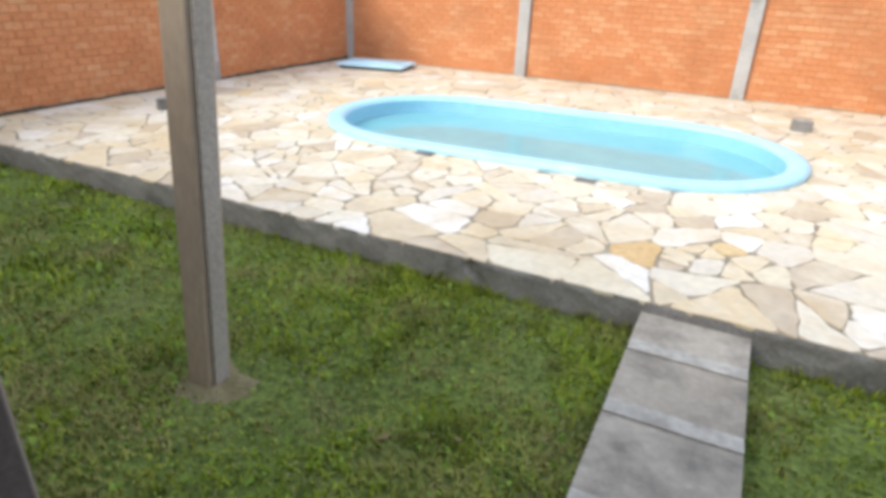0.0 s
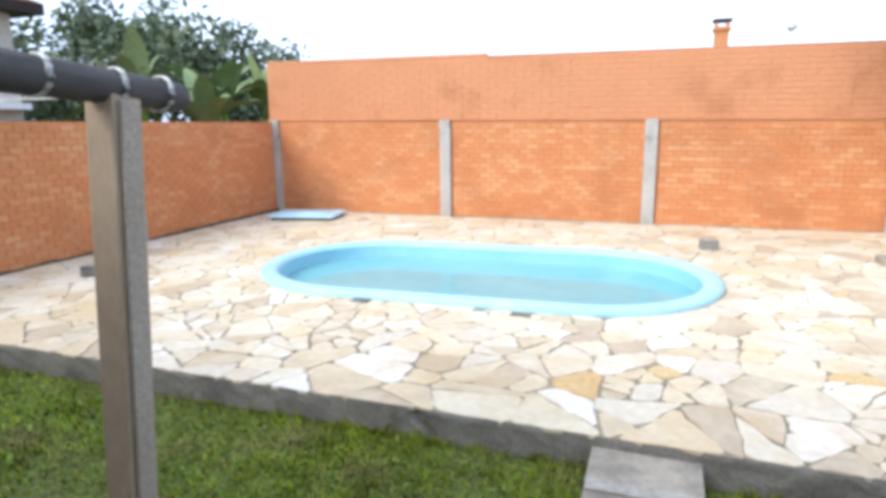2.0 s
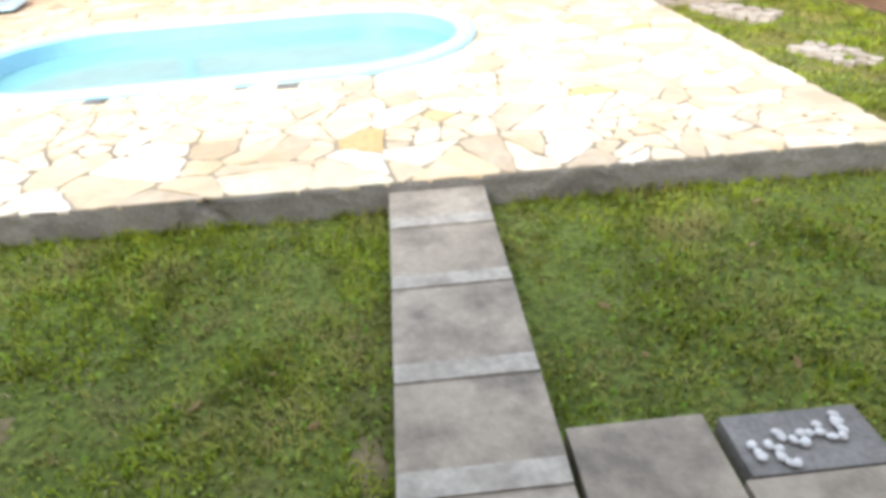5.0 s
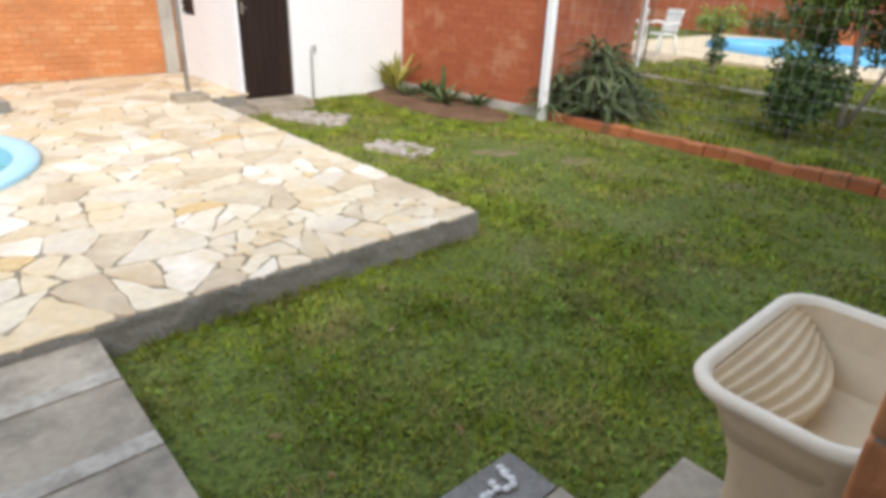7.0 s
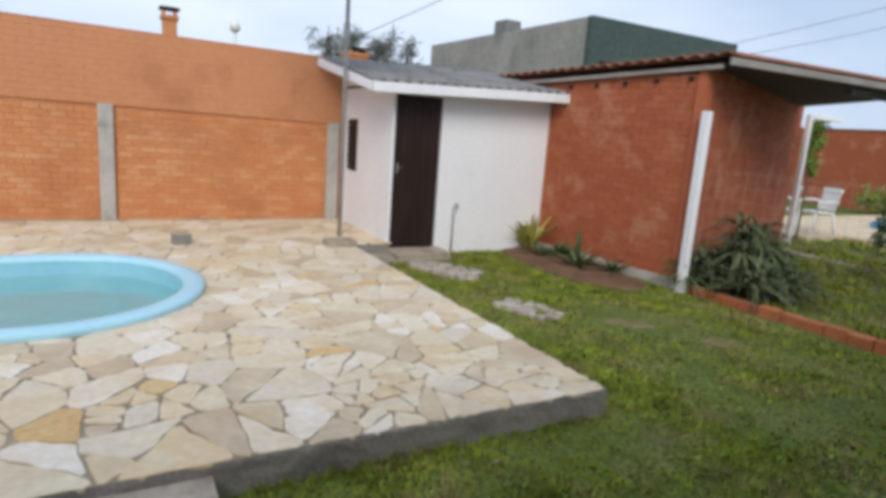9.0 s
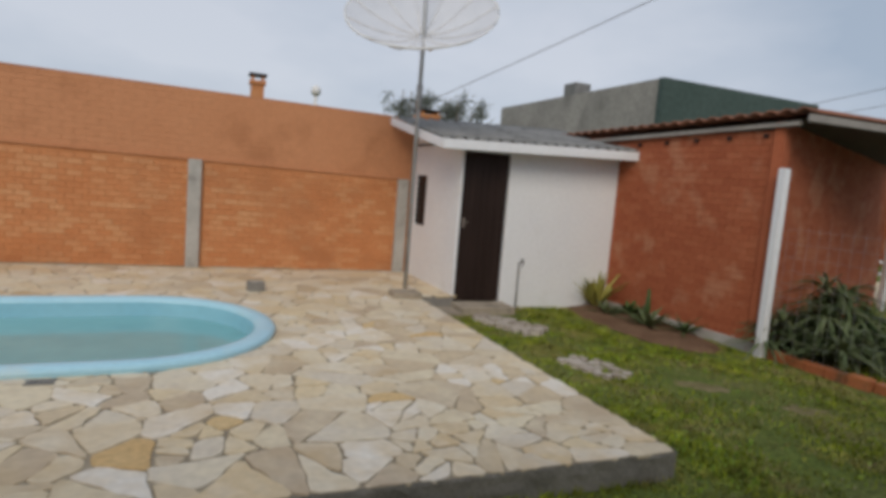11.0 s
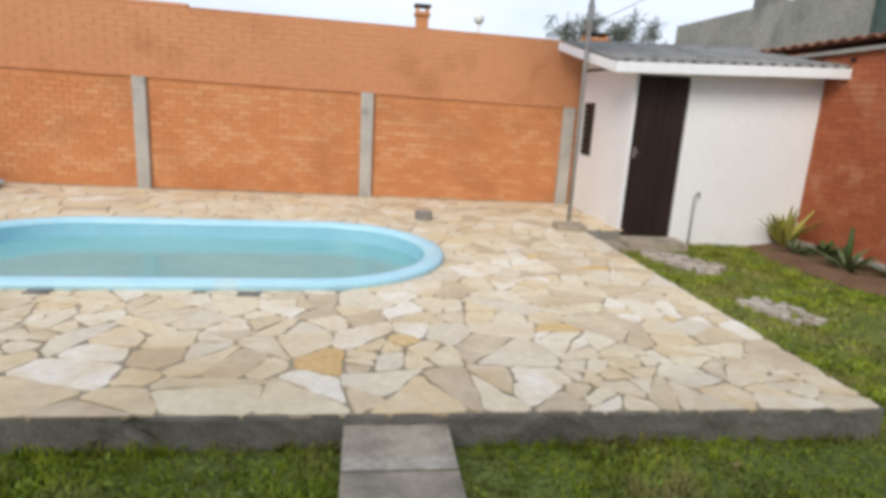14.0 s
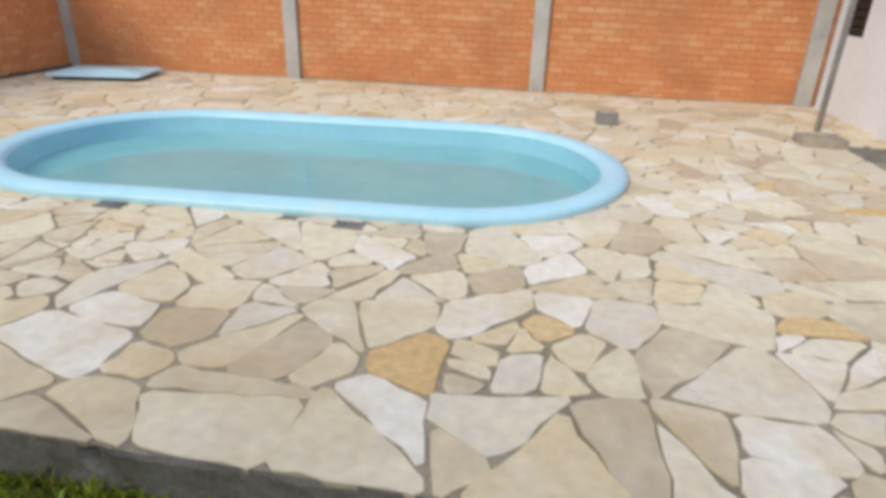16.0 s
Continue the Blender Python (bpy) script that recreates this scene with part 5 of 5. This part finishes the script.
def area(p):
    return 0.5 * abs(sum(a[0] * b[1] - b[0] * a[1] for a, b in zip(p, p[1:] + p[:1])))


def split(p, most):
    """Break a polygon across its long axis until the pieces are small enough."""
    if len(p) < 3:
        return []
    if area(p) < most:
        return [p]
    q = np.array(p)
    c = q.mean(0)
    w, ax = np.linalg.eigh(np.cov((q - c).T))
    a = math.atan2(ax[1, 1], ax[0, 1]) + rng.normal(0, 0.45)
    nx, ny = math.cos(a), math.sin(a)
    d = nx * c[0] + ny * c[1] + rng.normal(0, 0.16) * math.sqrt(max(w[1], 1e-4))
    return split(clip(p, nx, ny, d), most * rng.uniform(0.75, 1.35)) + split(clip(p, -nx, -ny, -d), most * rng.uniform(0.75, 1.35))


polys = []
for (sx, sy), poly in zip(seeds, cells(seeds, (PAT_L, 0.0, PAT_R + 0.6, PAT_Y), jitter_w=weights)):
    if len(poly) < 3:
        continue
    if sy < 4.95:
        poly = clip(poly, 1, 0, PAT_R)
    elif sx > PAT_R:
        poly = clip(poly, 0, -1, -4.95)
    polys += split(poly, rng.choice([0.05, 0.08, 0.12, 0.16]))
todo = []
for poly in polys:
    if len(poly) < 3 or area(poly) < 0.004:
        continue
    sx, sy = sum(q[0] for q in poly) / len(poly), sum(q[1] for q in poly) / len(poly)
    if all(pool_depth(*q)[0] < -0.08 for q in poly):
        continue
    # stones that meet the pool stop under its rim
    moved = []
    for x, y in poly:
        d, (ax, ay) = pool_depth(x, y)
        if d < -0.08:
            ln = math.hypot(x - ax, y - ay)
            if ln < 1e-3:
                continue
            f = (PRAD - 0.08) / ln
            x, y = ax + (x - ax) * f, ay + (y - ay) * f
        moved.append((x, y))
    if len(moved) < 3 or area(moved) < 0.003:
        continue
    gap = rng.uniform(0.0015, 0.008) if sx < 0.9 else rng.uniform(0.0008, 0.0035)
    got = stone_mesh(moved, gap, rng.uniform(-0.001, 0.003), -0.02, 0.027)
    if got:
        got = ([(min(x, PAT_R + 0.002) if y < 4.9 else x, max(y, -0.004), z) for x, y, z in got[0]], got[1])
        todo.append((math.hypot(sx + 0.2, sy + 0.5), got, sx, sy, area(moved)))
ochre = {min(range(len(todo)), key=lambda i: math.hypot(todo[i][2] - a, todo[i][3] - b) + (5 if todo[i][4] > 0.1 else 0)) for a, b in ochre_at}
todo = [(d, g, i in ochre) for i, (d, g, _, _, _) in enumerate(todo)]
todo.sort(key=lambda q: q[0])
rest_v, rest_f, rest_t = [], [], []
for k, (_, (vs, fs), och) in enumerate(todo):
    if k < 300 or och:
        mesh_ob("flagstone", vs, fs, STONE_OCHRE if och else STONE, patio)
    else:
        b = len(rest_v)
        rest_v += vs
        rest_f += [tuple(b + i for i in f) for f in fs]
        rest_t += [rng.random()] * len(fs)
if rest_v:
    tagged(mesh_ob("far_flagstones", rest_v, rest_f, STONE, patio, tones=rest_t), kind="stuff")


# ---- grass ----
def blades(name, areas, label, mat=GRASS):
    """Areas: x0, y0, x1, y1, blades a square metre, height, width."""
    V, T = [], []
    for x0, y0, x1, y1, dens, h, w in areas:
        n = int((x1 - x0) * (y1 - y0) * dens)
        x, y = rng.uniform(x0, x1, n), rng.uniform(y0, y1, n)
        clump = np.array([noise.noise(Vector((a * 1.5, b * 1.5, 4))) + 0.55 * noise.noise(Vector((a * 6, b * 6, 9))) + 0.5 * noise.noise(Vector((a * 15, b * 15, 2))) for a, b in zip(x, y)])
        on_path = ((x > -0.54) & (x < 0.01) & (y > HW) & (y < 0)) | ((x > 0.0) & (x < 1.01) & (y < -1.69)) | ((x > 0.95) & (x < 1.52) & (y < -2.14))
        on_bed = ((x - 5.4) / 0.58) ** 2 + ((y - 3.85) / 1.36) ** 2 < 1
        on_slab = (x > 2.5) & (x < 3.9) & (y > 4.45) & (y < 5.05)
        worn = ((x + 2.1) / 0.3) ** 2 + ((y + 1.35) / 0.22) ** 2 < rng.random(n) * 1.6
        worn |= ((x - 4.3) / 0.75) ** 2 + ((y - 1.3) / 0.9) ** 2 < rng.random(n) * 1.3
        worn |= ((x - 4.2) / 1.2) ** 2 + ((y + 0.6) / 0.35) ** 2 < rng.random(n) * 0.9
        keep = ~on_path & ~on_bed & ~on_slab & ~worn & (rng.random(n) < 0.70 + 0.8 * clump)
        x, y, c = x[keep], y[keep], clump[keep]
        n = len(x)
        az, ln = rng.uniform(0, 2 * np.pi, n), h * rng.uniform(0.5, 1.15, n) * (1 + 0.5 * c)
        lean = rng.uniform(0.25, 1.1, n)
        dx, dy = np.cos(az), np.sin(az)
        ww = w * rng.uniform(0.7, 1.3, n)
        z = np.full(n, GROUND_Z - 0.003)
        p0 = np.stack([x - dy * ww / 2, y + dx * ww / 2, z], 1)
        p1 = np.stack([x + dy * ww / 2, y - dx * ww / 2, z], 1)
        mx, my, mz = x + dx * ln * 0.35 * lean, y + dy * ln * 0.35 * lean, z + ln * 0.6
        p2 = np.stack([mx + dy * ww * 0.4, my - dx * ww * 0.4, mz], 1)
        p3 = np.stack([mx - dy * ww * 0.4, my + dx * ww * 0.4, mz], 1)
        tx, ty, tz = x + dx * ln * lean, y + dy * ln * lean, z + ln * (1.0 - 0.35 * lean)
        p4 = np.stack([tx, ty, tz], 1)
        V.append(np.stack([p0, p1, p2, p3, p4], 1).reshape(-1, 3))
        T.append(rng.random(n))
    V, T = np.concatenate(V), np.concatenate(T)
    n = len(T)
    me = bpy.data.meshes.new(name)
    k = np.arange(n)[:, None] * 5
    me.vertices.add(len(V))
    me.vertices.foreach_set("co", V.ravel())
    loops = np.concatenate([k + np.array([[0, 1, 2, 3]]), k + np.array([[3, 2, 4]])], 1).ravel()
    me.loops.add(len(loops))
    me.loops.foreach_set("vertex_index", loops.astype(np.int32))
    starts = np.stack([np.arange(n) * 7, np.arange(n) * 7 + 4], 1).ravel()
    me.polygons.add(2 * n)
    me.polygons.foreach_set("loop_start", starts.astype(np.int32))
    me.update(calc_edges=True)
    me.validate()
    a = me.attributes.new("tone", "FLOAT", "FACE")
    a.data.foreach_set("value", np.repeat(T, 2).astype(np.float32))
    me.materials.append(mat)
    return tagged(new(name, me), label, "grass", kind="stuff")


blades("grass", [(-3.2, HW, 3.2, -0.01, 4200, 0.045, 0.008), (-7.0, HW, -3.2, -0.01, 1900, 0.05, 0.011), (3.2, HW, 6.0, 0.0, 2300, 0.045, 0.010),
                 (2.47, 0.0, 5.9, 5.0, 2300, 0.045, 0.010), (6.1, -4, 11, 2.6, 700, 0.07, 0.016), (11, -4, 14.3, 5.5, 350, 0.09, 0.022), (8, 1.5, 12, 3.4, 500, 0.08, 0.02),
                 (-3.2, -0.045, 3.2, -0.008, 4000, 0.08, 0.008)],
       "short green lawn grass with dry worn patches")

# low broad-leaved weeds among the grass
blades("lawn_weeds", [(-3.2, HW, 3.2, -0.03, 330, 0.034, 0.024), (-7.0, HW, -3.2, -0.03, 120, 0.04, 0.03), (3.2, HW, 6.0, 0.0, 200, 0.036, 0.028), (2.55, 0.0, 5.9, 4.4, 160, 0.036, 0.028)],
       "small broad-leaved weeds in the lawn", WEED)

blades("dry_grass", [(3.2, -1.4, 5.95, 2.3, 520, 0.034, 0.011), (-2.65, -1.85, -1.65, -1.0, 900, 0.03, 0.009), (-3.2, -2.2, -0.6, -0.1, 240, 0.034, 0.009), (0.1, -1.65, 2.4, -0.1, 240, 0.034, 0.009)],
       "dry straw-coloured grass in the worn parts of the lawn", STRAW)


# bare dry patches where the lawn is worn through
def bare_patch(x, y, w, d, rz):
    p = tagged(new("bare_patch", bpy.data.meshes.new("bare_patch")), "bare patch of pale dry soil in the lawn", "soil", group="bare patches in the lawn", kind="structure")
    vs, fs = [(0, 0, 0.009)], []
    for ring, zz in ((0.6, 0.007), (1.0, -0.004)):
        for k in range(36):
            a = 2 * math.pi * k / 36
            m = ring * (1 + 0.45 * noise.noise(Vector((1.6 * math.cos(a) + x, 1.6 * math.sin(a) + y, 5))) + 0.25 * noise.noise(Vector((5 * math.cos(a) + x, 5 * math.sin(a), y))))
            vs.append((w / 2 * m * math.cos(a), d / 2 * m * math.sin(a), zz + 0.006 * noise.noise(Vector((k, ring, x)))))
    for k in range(36):
        b = (k + 1) % 36
        fs += [(0, 1 + k, 1 + b), (1 + k, 37 + k, 37 + b, 1 + b)]
    p.data.from_pydata(vs, [], fs)
    p.data.materials.append(DRYSOIL)
    p.matrix_world = pose(x, y, GROUND_Z, 0, 0, rz)


for spot in ((-2.13, -1.42, 0.5, 0.34, 10), (4.25, 1.5, 0.55, 0.3, -40), (4.75, 0.75, 0.5, 0.3, -35), (5.3, -0.7, 0.4, 0.3, -60), (-0.62, -1.7, 0.14, 0.34, 8)):
    bare_patch(*spot)

# dead leaves on the lawn
leaf_mesh = bpy.data.meshes.new("dead_leaf")
leaf_mesh.from_pydata([(-0.045, 0, 0.004), (-0.01, -0.022, 0.0), (0.03, -0.014, 0.008), (0.05, 0, 0.016), (0.028, 0.016, 0.01), (-0.012, 0.02, 0.002), (0.0, 0, 0.014)], [], [(0, 1, 6), (1, 2, 6), (2, 3, 6), (3, 4, 6), (4, 5, 6), (5, 0, 6)])
leaf_mesh.materials.append(DRY)
for k in range(26):
    x, y = (rng.uniform(0.3, 4.8), rng.uniform(-1.5, -0.2)) if k < 14 else (rng.uniform(-3.5, -0.8), rng.uniform(-1.8, -0.2)) if k < 20 else (rng.uniform(2.8, 5.2), rng.uniform(0.2, 2.5))
    ob = tagged(new("dead_leaf", leaf_mesh), "curled dry brown leaf lying on the lawn", "leaf", "dry leaves on the lawn")
    ob.matrix_world = pose(x, y, GROUND_Z + 0.022, rng.uniform(-25, 25), rng.uniform(-25, 25), rng.uniform(0, 360)) @ Matrix.Scale(rng.uniform(0.35, 0.75), 4)
